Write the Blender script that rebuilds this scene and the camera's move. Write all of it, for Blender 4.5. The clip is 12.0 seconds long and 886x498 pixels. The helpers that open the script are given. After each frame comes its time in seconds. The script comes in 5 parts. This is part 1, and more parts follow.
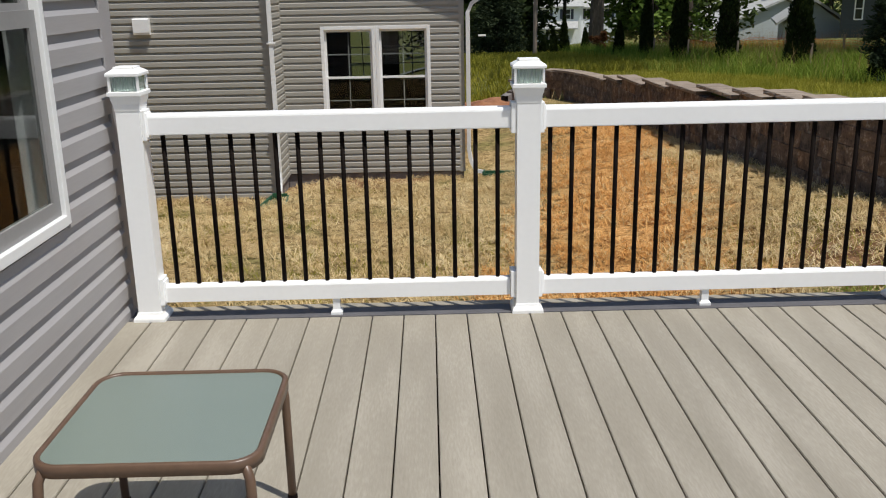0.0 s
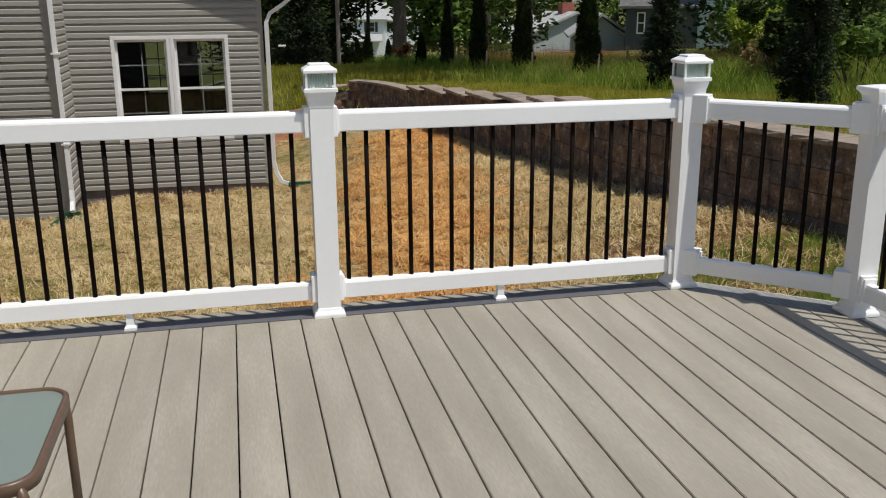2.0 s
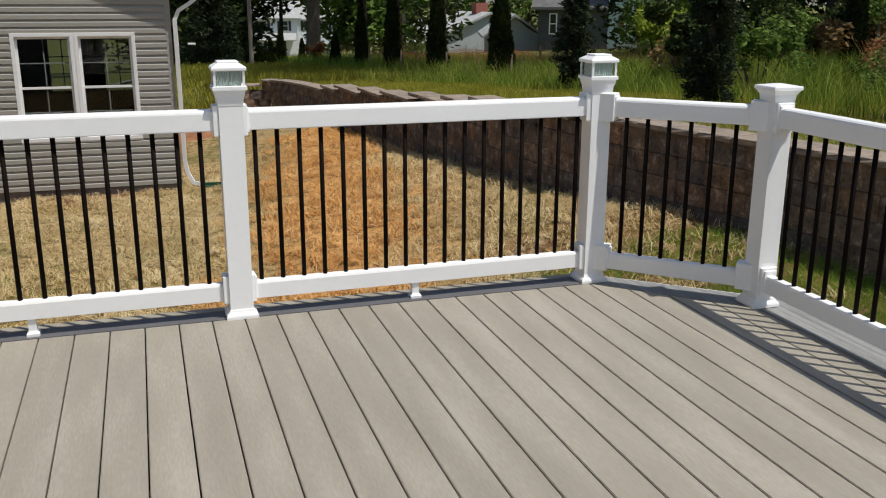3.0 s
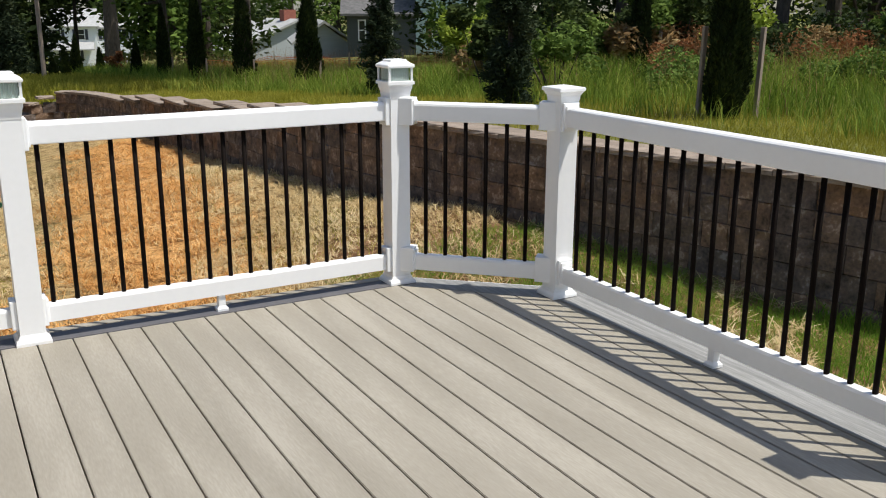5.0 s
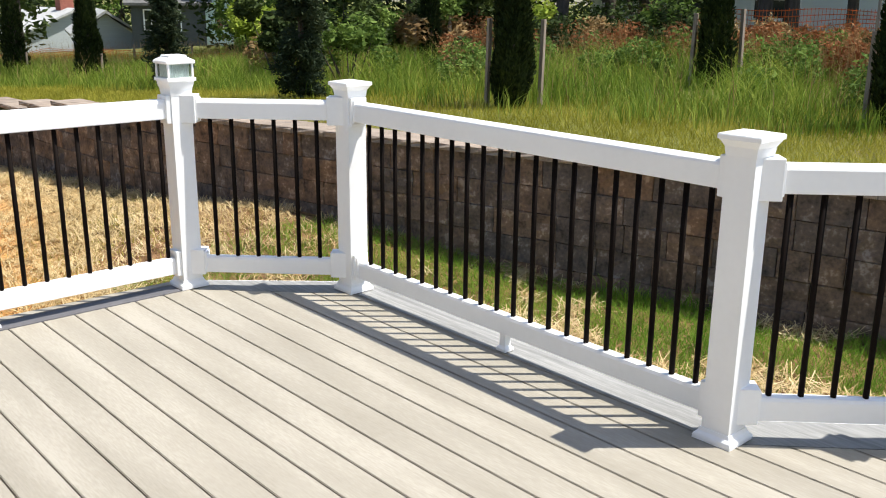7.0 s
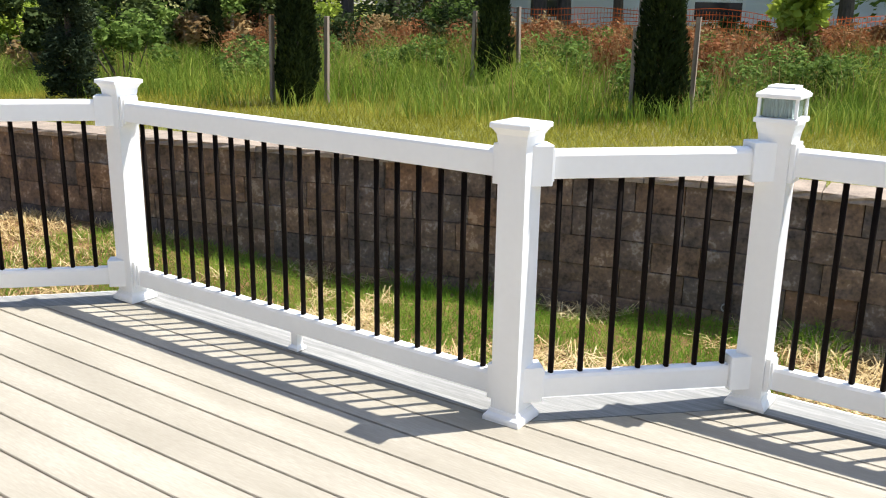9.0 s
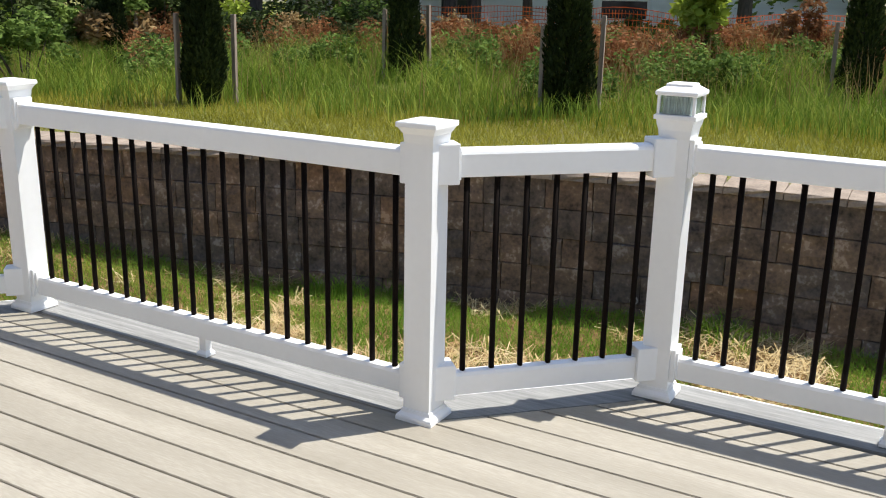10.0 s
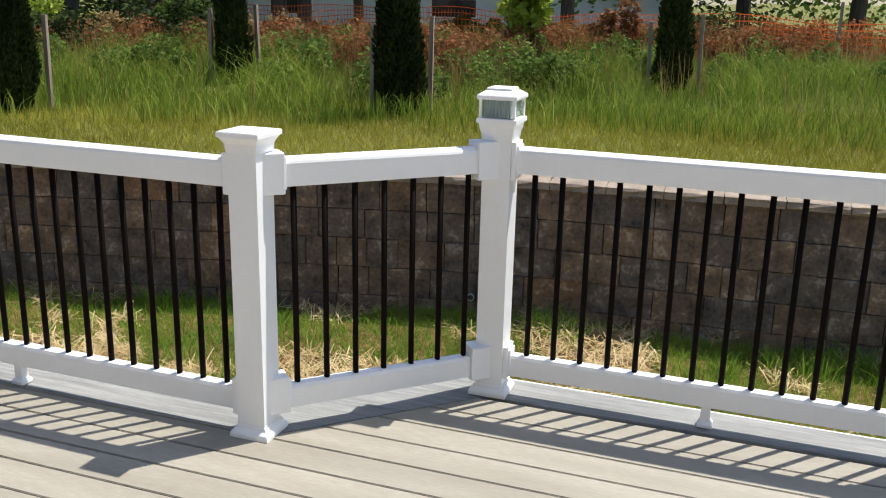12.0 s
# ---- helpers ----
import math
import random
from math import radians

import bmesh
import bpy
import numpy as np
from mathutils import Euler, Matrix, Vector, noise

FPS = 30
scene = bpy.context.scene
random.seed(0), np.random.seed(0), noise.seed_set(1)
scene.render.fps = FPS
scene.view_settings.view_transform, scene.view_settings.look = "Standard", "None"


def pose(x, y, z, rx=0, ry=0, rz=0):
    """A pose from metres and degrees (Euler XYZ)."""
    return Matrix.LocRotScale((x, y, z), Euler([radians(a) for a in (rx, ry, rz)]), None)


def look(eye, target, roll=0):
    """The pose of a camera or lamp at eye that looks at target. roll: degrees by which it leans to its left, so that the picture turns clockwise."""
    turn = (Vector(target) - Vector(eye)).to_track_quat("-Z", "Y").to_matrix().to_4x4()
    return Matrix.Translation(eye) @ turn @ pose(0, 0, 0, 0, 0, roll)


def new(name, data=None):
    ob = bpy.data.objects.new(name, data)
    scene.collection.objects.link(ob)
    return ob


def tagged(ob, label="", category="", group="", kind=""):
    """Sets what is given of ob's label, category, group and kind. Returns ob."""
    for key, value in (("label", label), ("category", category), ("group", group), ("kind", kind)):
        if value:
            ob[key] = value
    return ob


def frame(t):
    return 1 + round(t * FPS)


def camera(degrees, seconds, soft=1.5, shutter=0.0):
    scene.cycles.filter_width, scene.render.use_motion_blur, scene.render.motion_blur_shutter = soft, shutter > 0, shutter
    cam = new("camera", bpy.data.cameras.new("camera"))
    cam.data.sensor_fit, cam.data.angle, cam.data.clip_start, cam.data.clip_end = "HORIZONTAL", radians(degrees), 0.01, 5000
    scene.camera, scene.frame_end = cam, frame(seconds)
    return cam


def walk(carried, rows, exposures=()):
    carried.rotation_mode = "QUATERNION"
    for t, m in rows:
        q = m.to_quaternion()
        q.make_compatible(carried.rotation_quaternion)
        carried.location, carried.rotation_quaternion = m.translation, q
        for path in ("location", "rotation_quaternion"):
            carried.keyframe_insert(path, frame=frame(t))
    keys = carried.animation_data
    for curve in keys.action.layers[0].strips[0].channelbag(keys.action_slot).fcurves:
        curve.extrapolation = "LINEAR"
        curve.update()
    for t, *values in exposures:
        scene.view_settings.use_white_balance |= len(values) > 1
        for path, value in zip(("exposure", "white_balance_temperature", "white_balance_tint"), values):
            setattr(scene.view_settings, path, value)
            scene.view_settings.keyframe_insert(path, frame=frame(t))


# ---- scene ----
cam = camera(51.7, 12.0, soft=1.1)
PATH = [
    (0, (0.082, -0.097, 1.487), (0.104, 1.825, 0.932), -1.1),
    (0.5, (0.097, -0.104, 1.475), (0.218, 1.815, 0.927), -0.9),
    (1, (0.104, -0.104, 1.485), (0.324, 1.805, 0.933), -0.8),
    (1.5, (0.119, -0.12, 1.456), (0.436, 1.78, 0.919), -0.7),
    (2, (0.151, -0.135, 1.454), (0.573, 1.745, 0.92), -0.4),
    (2.5, (0.163, -0.145, 1.438), (0.673, 1.715, 0.909), -0.1),
    (3, (0.167, -0.148, 1.448), (0.762, 1.685, 0.913), 0.2),
    (5, (0.229, -0.198, 1.448), (1.179, 1.483, 0.927), 0.1),
    (5.5, (0.234, -0.213, 1.455), (1.275, 1.411, 0.927), 0.3),
    (6, (0.25, -0.209, 1.479), (1.371, 1.355, 0.935), 0.5),
    (6.5, (0.294, -0.22, 1.469), (1.492, 1.286, 0.923), 0.4),
    (7, (0.285, -0.221, 1.47), (1.573, 1.21, 0.931), 0.5),
    (8.8, (0.323, -0.245, 1.442), (1.871, 0.906, 0.912), 0.8),
    (9, (0.334, -0.251, 1.449), (1.911, 0.857, 0.913), 0.9),
    (9.5, (0.349, -0.26, 1.464), (1.977, 0.765, 0.919), 1.0),
    (10, (0.357, -0.27, 1.453), (2.03, 0.685, 0.916), 1.1),
    (10.5, (0.364, -0.287, 1.448), (2.084, 0.593, 0.928), 1.1),
    (11, (0.373, -0.283, 1.455), (2.135, 0.508, 0.937), 1.2),
    (11.5, (0.375, -0.292, 1.455), (2.171, 0.422, 0.941), 1.1),
    (12, (0.394, -0.303, 1.483), (2.21, 0.343, 0.947), 1.3),
]
EXPOSURE = [(0, -0.08), (1.5, -0.18), (3, -0.16), (5, 0.2), (5.5, 0.45), (6, 0.63), (7, 0.82), (9, 1.07), (9.5, 1.02), (10, 0.69), (11, 0.58), (12, 0.56)]
walk(cam, [(t, look(eye, target, roll)) for t, eye, target, roll in PATH], EXPOSURE)

# ---- world and sun ----
SUN = Vector((0.36, -0.31, 1.02)).normalized()
world = bpy.data.worlds.new("sky")
scene.world = world
world.use_nodes = True
wn = world.node_tree
sky = wn.nodes.new("ShaderNodeTexSky")
sky.sky_type = "NISHITA"
sky.sun_disc = False
sky.sun_elevation = math.asin(SUN.z)
sky.sun_rotation = math.atan2(SUN.x, SUN.y)
wn.links.new(sky.outputs[0], wn.nodes["Background"].inputs[0])
wn.nodes["Background"].inputs[1].default_value = 0.115
sun_data = bpy.data.lights.new("sun", "SUN")
sun_data.energy, sun_data.angle, sun_data.color = 4.3, radians(0.53), (1.0, 0.965, 0.9)
sun = new("sun", sun_data)
sun.matrix_world = look(SUN * 60, (0, 0, 0))


# ---- materials ----
def material(name, colours, rough=0.6, metal=0.0, scale=6.0, stretch=(1, 1, 1), bump=0.0, fine=60.0, per_piece=0.0, island=0.0, spec=0.5, detail=6.0):
    """A surface of two or three colours mixed by a broad and a fine noise, with relief; per_piece varies the brightness from object to object."""
    m = bpy.data.materials.new(name)
    m.use_nodes = True
    n, l = m.node_tree.nodes, m.node_tree.links
    b = n["Principled BSDF"]
    co = n.new("ShaderNodeTexCoord")
    mp = n.new("ShaderNodeMapping")
    mp.inputs["Scale"].default_value = stretch
    geo = n.new("ShaderNodeNewGeometry")
    l.new(geo.outputs["Position"], mp.inputs[0])
    big = n.new("ShaderNodeTexNoise")
    big.inputs["Scale"].default_value, big.inputs["Detail"].default_value = scale, detail
    l.new(mp.outputs[0], big.inputs["Vector"])
    small = n.new("ShaderNodeTexNoise")
    small.inputs["Scale"].default_value, small.inputs["Detail"].default_value = fine, 5.0
    l.new(mp.outputs[0], small.inputs["Vector"])
    add = n.new("ShaderNodeMath")
    add.operation = "MULTIPLY_ADD"
    l.new(small.outputs[0], add.inputs[0])
    add.inputs[1].default_value = 0.6
    l.new(big.outputs[0], add.inputs[2])
    ramp = n.new("ShaderNodeValToRGB")
    el = ramp.color_ramp.elements
    lo, hi = 0.52, 1.08
    el[0].position, el[1].position = lo, hi
    el[0].color, el[1].color = (*colours[0], 1), (*colours[-1], 1)
    for k, c in enumerate(colours[1:-1]):
        e = el.new(lo + (hi - lo) * (k + 1) / (len(colours) - 1))
        e.color = (*c, 1)
    l.new(add.outputs[0], ramp.inputs[0])
    out = ramp.outputs[0]
    if per_piece or island:
        hsv = n.new("ShaderNodeHueSaturation")
        rng = n.new("ShaderNodeMapRange")
        if island:
            l.new(geo.outputs["Random Per Island"], rng.inputs[0])
        else:
            info = n.new("ShaderNodeObjectInfo")
            l.new(info.outputs["Random"], rng.inputs[0])
        v = per_piece or island
        rng.inputs[3].default_value, rng.inputs[4].default_value = 1 - v, 1 + v
        l.new(rng.outputs[0], hsv.inputs["Value"])
        l.new(out, hsv.inputs["Color"])
        out = hsv.outputs[0]
    l.new(out, b.inputs["Base Color"])
    b.inputs["Roughness"].default_value, b.inputs["Metallic"].default_value = rough, metal
    b.inputs["Specular IOR Level"].default_value = spec
    if bump:
        bp = n.new("ShaderNodeBump")
        bp.inputs["Strength"].default_value, bp.inputs["Distance"].default_value = bump, 0.01
        l.new(add.outputs[0], bp.inputs["Height"])
        l.new(bp.outputs[0], b.inputs["Normal"])
    return m


def shades(c, k=0.12):
    return [tuple(v * (1 - k) for v in c), tuple(min(1, v * (1 + k)) for v in c)]


M_VINYL = material("white_vinyl", shades((0.91, 0.91, 0.9), 0.02), 0.35, scale=3, fine=40)
M_BLACK = material("black_aluminium", shades((0.008, 0.0055, 0.0045), 0.2), 0.65, scale=10, spec=0.05)
M_DECK = material("composite_board", [(0.27, 0.242, 0.192), (0.315, 0.285, 0.23), (0.37, 0.337, 0.277)], 0.55, scale=5, stretch=(1.5, 0.25, 1), bump=0.12, fine=90, per_piece=0.05)
# deck border darkened in colour to deepen the bottom rail's shadow
M_BORDER_SHADED = material("shaded_composite_border", [(0.09, 0.088, 0.095), (0.13, 0.125, 0.13)], 0.6, scale=5, bump=0.1)
M_SIDING = material("grey_vinyl_siding", shades((0.345, 0.33, 0.33), 0.05), 0.5, scale=2.0, stretch=(1, 0.3, 6), bump=0.03, fine=30)
M_SIDING_B = material("taupe_vinyl_siding", shades((0.335, 0.32, 0.285), 0.05), 0.5, scale=2.0, stretch=(0.3, 1, 6), bump=0.03, fine=30)
M_SASH = material("grey_sash", shades((0.26, 0.255, 0.25), 0.05), 0.5, scale=3)
M_TRIM = material("white_trim", shades((0.78, 0.78, 0.77), 0.03), 0.4, scale=3)
M_CAP = material("wall_cap", [(0.18, 0.14, 0.108), (0.33, 0.265, 0.205)], 0.9, scale=8, bump=0.4, fine=60, per_piece=0.1)
M_FOUND = material("concrete_foundation", [(0.13, 0.115, 0.11), (0.22, 0.2, 0.19)], 0.9, scale=8, bump=0.3)
M_GREEN_PLASTIC = material("green_plastic", shades((0.015, 0.08, 0.04), 0.15), 0.4)
M_TABLE = material("bronze_powder_coat", shades((0.12, 0.072, 0.046), 0.1), 0.38, scale=30)
M_CHROME = material("lamp_lens", shades((0.7, 0.75, 0.73), 0.1), 0.2, spec=0.6)
M_EDGE = material("pale_edge_board", [(0.17, 0.17, 0.165), (0.25, 0.25, 0.242), (0.33, 0.328, 0.315)], 0.6, scale=5, stretch=(9, 0.35, 1), fine=40, spec=0.2)
M_LUMBER = material("treated_lumber", [(0.13, 0.1, 0.06), (0.24, 0.18, 0.11)], 0.8, scale=6, bump=0.2)
M_DIRT = material("red_dirt", [(0.13, 0.05, 0.025), (0.26, 0.11, 0.05), (0.34, 0.16, 0.08)], 0.95, scale=3, bump=0.8, fine=30)


def part(name, bm, mat, parent=None, label="", smooth=False):
    me = bpy.data.meshes.new(name)
    bmesh.ops.recalc_face_normals(bm, faces=bm.faces)
    bm.to_mesh(me)
    bm.free()
    if smooth:
        me.shade_smooth()
    me.materials.append(mat)
    ob = new(name, me)
    ob.parent = parent
    if label:
        tagged(ob, label)
    return ob


def empty(name, m=None, **tags):
    ob = new(name)
    ob.empty_display_size = 0.1
    if m is not None:
        ob.matrix_world = m
    return tagged(ob, **tags)


def add_box(bm, lo, hi, bevel=0.0, m=None):
    r = bmesh.ops.create_cube(bm, size=1)["verts"]
    c = [(a + b) / 2 for a, b in zip(lo, hi)]
    d = [b - a for a, b in zip(lo, hi)]
    for v in r:
        v.co = Vector([c[k] + v.co[k] * d[k] for k in range(3)])
    if bevel:
        edges = list({e for v in r for e in v.link_edges})
        r = bmesh.ops.bevel(bm, geom=edges, offset=bevel, segments=2, affect="EDGES", profile=0.6)["verts"]
    if m is not None:
        bmesh.ops.transform(bm, matrix=m, verts=r)
    return bm


def box(lo, hi, bevel=0.0):
    return add_box(bmesh.new(), lo, hi, bevel)


def prism(profile, lo, hi, axis="x"):
    """A profile of (a, b) points drawn out between lo and hi along an axis; a and b are the other two axes in order."""
    bm = bmesh.new()
    ends = []
    for s in (lo, hi):
        ends.append([bm.verts.new({"x": (s, a, b), "y": (a, s, b), "z": (a, b, s)}[axis]) for a, b in profile])
    n = len(profile)
    for k in range(n):
        bm.faces.new((ends[0][k], ends[0][(k + 1) % n], ends[1][(k + 1) % n], ends[1][k]))
    bm.faces.new(ends[0])
    bm.faces.new(ends[1])
    return bm


def rings(levels, bm=None):
    """Square rings (z, half width) joined into one turned-up form, closed at both ends."""
    bm = bm or bmesh.new()
    loops = [[bm.verts.new((sx * h, sy * h, z)) for sx, sy in ((-1, -1), (1, -1), (1, 1), (-1, 1))] for z, h in levels]
    for a, b in zip(loops, loops[1:]):
        for k in range(4):
            bm.faces.new((a[k], a[(k + 1) % 4], b[(k + 1) % 4], b[k]))
    bm.faces.new(loops[0])
    bm.faces.new(loops[-1])
    return bm


def tube(points, radius, sides=10, bm=None):
    """A round bar along points."""
    bm = bm or bmesh.new()
    pts = [Vector(p) for p in points]
    loops = []
    up = None
    for k, p in enumerate(pts):
        d = (pts[min(k + 1, len(pts) - 1)] - pts[max(k - 1, 0)]).normalized()
        if up is None:
            up = d.orthogonal().normalized()
        up = (up - d * up.dot(d)).normalized()
        side = d.cross(up)
        r = radius(k / (len(pts) - 1)) if callable(radius) else radius
        loops.append([bm.verts.new(p + r * (math.cos(a) * up + math.sin(a) * side)) for a in [2 * math.pi * j / sides for j in range(sides)]])
    for a, b in zip(loops, loops[1:]):
        for j in range(sides):
            bm.faces.new((a[j], a[(j + 1) % sides], b[(j + 1) % sides], b[j]))
    bm.faces.new(loops[0])
    bm.faces.new(loops[-1])
    return bm


# ---- the lie of the land ----
WALL_LINE = [(6.0, -9.0), (5.9, -3.0), (5.83, 0.0), (5.72, 1.3), (5.3, 3.0), (4.5, 5.8), (4.2, 7.0), (3.92, 9.0), (3.84, 11.8), (3.72, 14.0), (3.6, 17.0), (3.42, 18.9), (3.0, 20.2), (2.35, 20.5), (1.85, 19.9)]


def spline(points, step=0.05):
    out = []
    p = [Vector((*q, 0)) for q in points]
    p = [2 * p[0] - p[1], *p, 2 * p[-1] - p[-2]]
    for k in range(1, len(p) - 2):
        n = max(2, int((p[k + 1] - p[k]).length / step))
        for j in range(n):
            t = j / n
            a, b, c, d = p[k - 1], p[k], p[k + 1], p[k + 2]
            out.append(0.5 * (2 * b + (c - a) * t + (2 * a - 5 * b + 4 * c - d) * t * t + (3 * b - a - 3 * c + d) * t ** 3))
    out.append(p[-2])
    return out


WALL_XY = np.array([(p.x, p.y) for p in spline(WALL_LINE)])
WALL_S = np.concatenate([[0], np.cumsum(np.linalg.norm(np.diff(WALL_XY, axis=0), axis=1))])
WALL_UP = WALL_XY[: int(np.argmax(WALL_XY[:, 1])) + 1]
STEP_S = float(np.interp(9.2, WALL_UP[:, 1], WALL_S[: len(WALL_UP)]))


def ease(a, b, x):
    t = np.clip((np.asarray(x, float) - a) / (b - a), 0, 1)
    return t * t * (3 - 2 * t)


def wall_x(y):
    return np.interp(y, WALL_UP[:, 1], WALL_UP[:, 0])


# each level run of caps: the y at which it ends and its height
RUNS = [(7.7, 0.40), (9.1, 0.345), (10.3, 0.29), (11.3, 0.20), (12.5, 0.108), (14.1, 0.005), (15.4, -0.07), (16.9, -0.175), (18.1, -0.27), (99.0, -0.36)]


def wall_top(s):
    """The height of the wall's cap at an arc length: level at first, then stepping down with the slope."""
    y = float(np.interp(s, WALL_S[: len(WALL_UP)], WALL_UP[:, 1]))
    z = next(top for end, top in RUNS if y < end)
    return z - 0.1 * max(0, math.floor((s - WALL_S[len(WALL_UP) - 1] + 0.35) / 0.34))


def low(x, y):
    x, y = np.asarray(x, float), np.asarray(y, float)
    z = -0.5 - 0.07 * np.clip(y - 3.0, 0, 10) - 0.03 * np.clip(y - 13, 0, 27) - 0.062 * np.clip(y - 40, 0, 95)
    z = z + 0.42 * ease(3.0, 6.5, y) * ease(3.2, 0.3, wall_x(y) - x)
    z = z - 0.12 * ease(-1.2, -2.2, x) * ease(8, 11.3, y)
    return z + 0.012 * np.sin(x * 5.1 + y * 2.3) * np.sin(y * 4.3 - x) + 0.02 * np.sin(x * 1.3) * np.sin(y * 1.7)


def high(x, y):
    x, y = np.asarray(x, float), np.asarray(y, float)
    z = np.interp(y, (7.6, 10.3, 12.5, 14.1, 16.9, 19.2, 20.4), (0.34, 0.215, 0.04, -0.07, -0.25, -0.43, -0.47)) - 0.03 * np.clip(y - 20.4, 0, 8) - 0.064 * np.clip(y - 28.4, 0, 105)
    return z + 0.03 * np.clip(x - 7.5, 0, 14) + 0.04 * np.sin(x * 1.1) * np.sin(y * 0.9) * ease(6.5, 9, x)


def behind_wall(x, y):
    return np.asarray(x, float) - wall_x(y)


def land(x, y):
    """The height of the ground: the lawn below the wall, the bank behind it, running together past the wall's end."""
    x, y = np.asarray(x, float), np.asarray(y, float)
    lo_z, hi_z = low(x, y), high(x, y)
    w = ease(26.0, 20.6, y)
    f = np.where(y > 20.68, ease(0.0, 1.0, (x + 4.0 - 5.6 * w) / (6.5 - 4.9 * w)), (behind_wall(x, y) > 0.17).astype(float))
    z = lo_z + (hi_z - lo_z) * f
    mound = 0.35 * np.exp(-(((x - 0.9) / 1.0) ** 2 + ((y - 19.3) / 1.3) ** 2))
    return z + mound * (1 + 0.25 * np.sin(x * 7) * np.sin(y * 6))


# ---- deck ----
PITCH, GAP = 0.1475, 0.006
DECK_N = 3.945
POSTS = {"a": (-1.246, 4.0), "b": (0.521, 4.004), "c": (2.331, 4.019), "d": (2.941, 3.414), "e": (2.923, 1.262), "f": (3.571, 0.613), "g": (3.571, -1.0)}
deck = empty("deck_floor", kind="structure", label="sand-coloured composite deck boards with narrow dark gaps", category="deck")


def board_end(x):
    """Far end of the deck board at x: straight, then cut along the two corners."""
    if x <= 2.30:
        return DECK_N
    if x <= 2.90:
        return DECK_N - (x - 2.30)
    return 1.215 - (x - 2.90)


def slab(outline, z0, z1, bevel=0.0025):
    """A flat piece with the given outline."""
    bm = bmesh.new()
    lo_v = [bm.verts.new((*c, z0)) for c in outline]
    hi_v = [bm.verts.new((*c, z1)) for c in outline]
    bm.faces.new(lo_v), bm.faces.new(hi_v)
    n = len(outline)
    for k in range(n):
        bm.faces.new((lo_v[k], lo_v[(k + 1) % n], hi_v[(k + 1) % n], hi_v[k]))
    if bevel:
        top = [e for e in bm.edges if all(v.co.z > z1 - 1e-6 for v in e.verts)]
        bmesh.ops.bevel(bm, geom=top, offset=bevel, segments=2, affect="EDGES")
    return bm


x = 0.2345 + GAP / 2 - 11 * PITCH
while x < 3.45:
    r = min(x + PITCH - GAP, 3.50)
    xs = [x] + [c for c in (2.30, 2.90) if x < c < r] + [r]
    far = []
    for k, c in enumerate(xs):
        if abs(c - 2.90) < 1e-6:
            far += [(c, DECK_N - 0.60), (c, 1.215)]
        else:
            far.append((c, board_end(c)))
    if r - x > 0.03:
        part("board", slab([(r, -4.0), (x, -4.0)][::-1] + far[::-1], -0.025, 0.0), M_DECK, deck)
    x += PITCH

# inner strip carries the rail's shadow in its colour; outer strip keeps deck colour
part("border_board", slab([(-1.37, 3.951), (2.30, 3.951), (2.42, 4.075), (-1.37, 4.075)], -0.025, 0.0), M_BORDER_SHADED, deck, "edge board under the railing, rail shadow put into its colour")
part("border_board", slab([(-1.37, 4.08), (2.42, 4.08), (2.40, 4.135), (-1.37, 4.135)], -0.025, 0.0), M_DECK, deck)
# white boards laid flat along the cut corners and the long side
fascia = empty("deck_edge_trim", kind="structure", label="white flat boards along the deck's outer edge", category="edge trim")
EDGE = [(2.308, 3.953), (2.908, 3.35), (2.908, 1.222), (3.508, 0.615), (3.508, -4.0)]
OUT = [(2.44, 4.05), (3.09, 3.46), (3.09, 1.31), (3.705, 0.69), (3.705, -4.0)]
for k in range(4):
    part("edge_board", slab([EDGE[k], EDGE[k + 1], OUT[k + 1], OUT[k]], -0.03, -0.004, 0.003), M_EDGE, fascia)
for a, b in (((-1.37, 4.137), (2.42, 4.137)), ((2.44, 4.06), (3.1, 3.465)), ((3.095, 3.46), (3.095, 1.305)), ((3.1, 1.315), (3.71, 0.695)), ((3.71, 0.69), (3.71, -4.0))):
    va, vb = Vector((*a, 0)), Vector((*b, 0))
    d = vb - va
    bm = box((0, 0, -0.27), (d.length, 0.02, -0.012), 0.003)
    bmesh.ops.transform(bm, matrix=Matrix.Translation(va) @ d.to_track_quat("X", "Z").to_matrix().to_4x4(), verts=bm.verts)
    part("fascia_board", bm, M_VINYL, fascia)
# joists and posts that carry the boards
under = empty("deck_frame", kind="structure", label="timber joists and posts under the deck", category="deck frame")
for jy in np.arange(-3.9, 3.9, 0.4):
    part("joist", box((-1.36, jy - 0.02, -0.22), (2.88 if jy < 3.2 else 2.2, jy + 0.02, -0.027)), M_LUMBER, under)
for jx, jy in ((-1.2, 3.85), (0.5, 3.85), (2.2, 3.85), (2.8, 3.2), (2.8, 1.3), (2.8, -1.0)):
    part("support_post", box((jx - 0.05, jy - 0.05, -0.8), (jx + 0.05, jy + 0.05, -0.222)), M_LUMBER, under)


# ---- railing ----
POST_H, SLEEVE = 1.0, 0.0525
GLASS = bpy.data.materials.new("clear_glass")
GLASS.use_nodes = True
gb = GLASS.node_tree.nodes["Principled BSDF"]
gb.inputs["Transmission Weight"].default_value, gb.inputs["Roughness"].default_value, gb.inputs["IOR"].default_value = 1.0, 0.04, 1.45
gb.inputs["Base Color"].default_value = (0.85, 0.92, 0.9, 1)


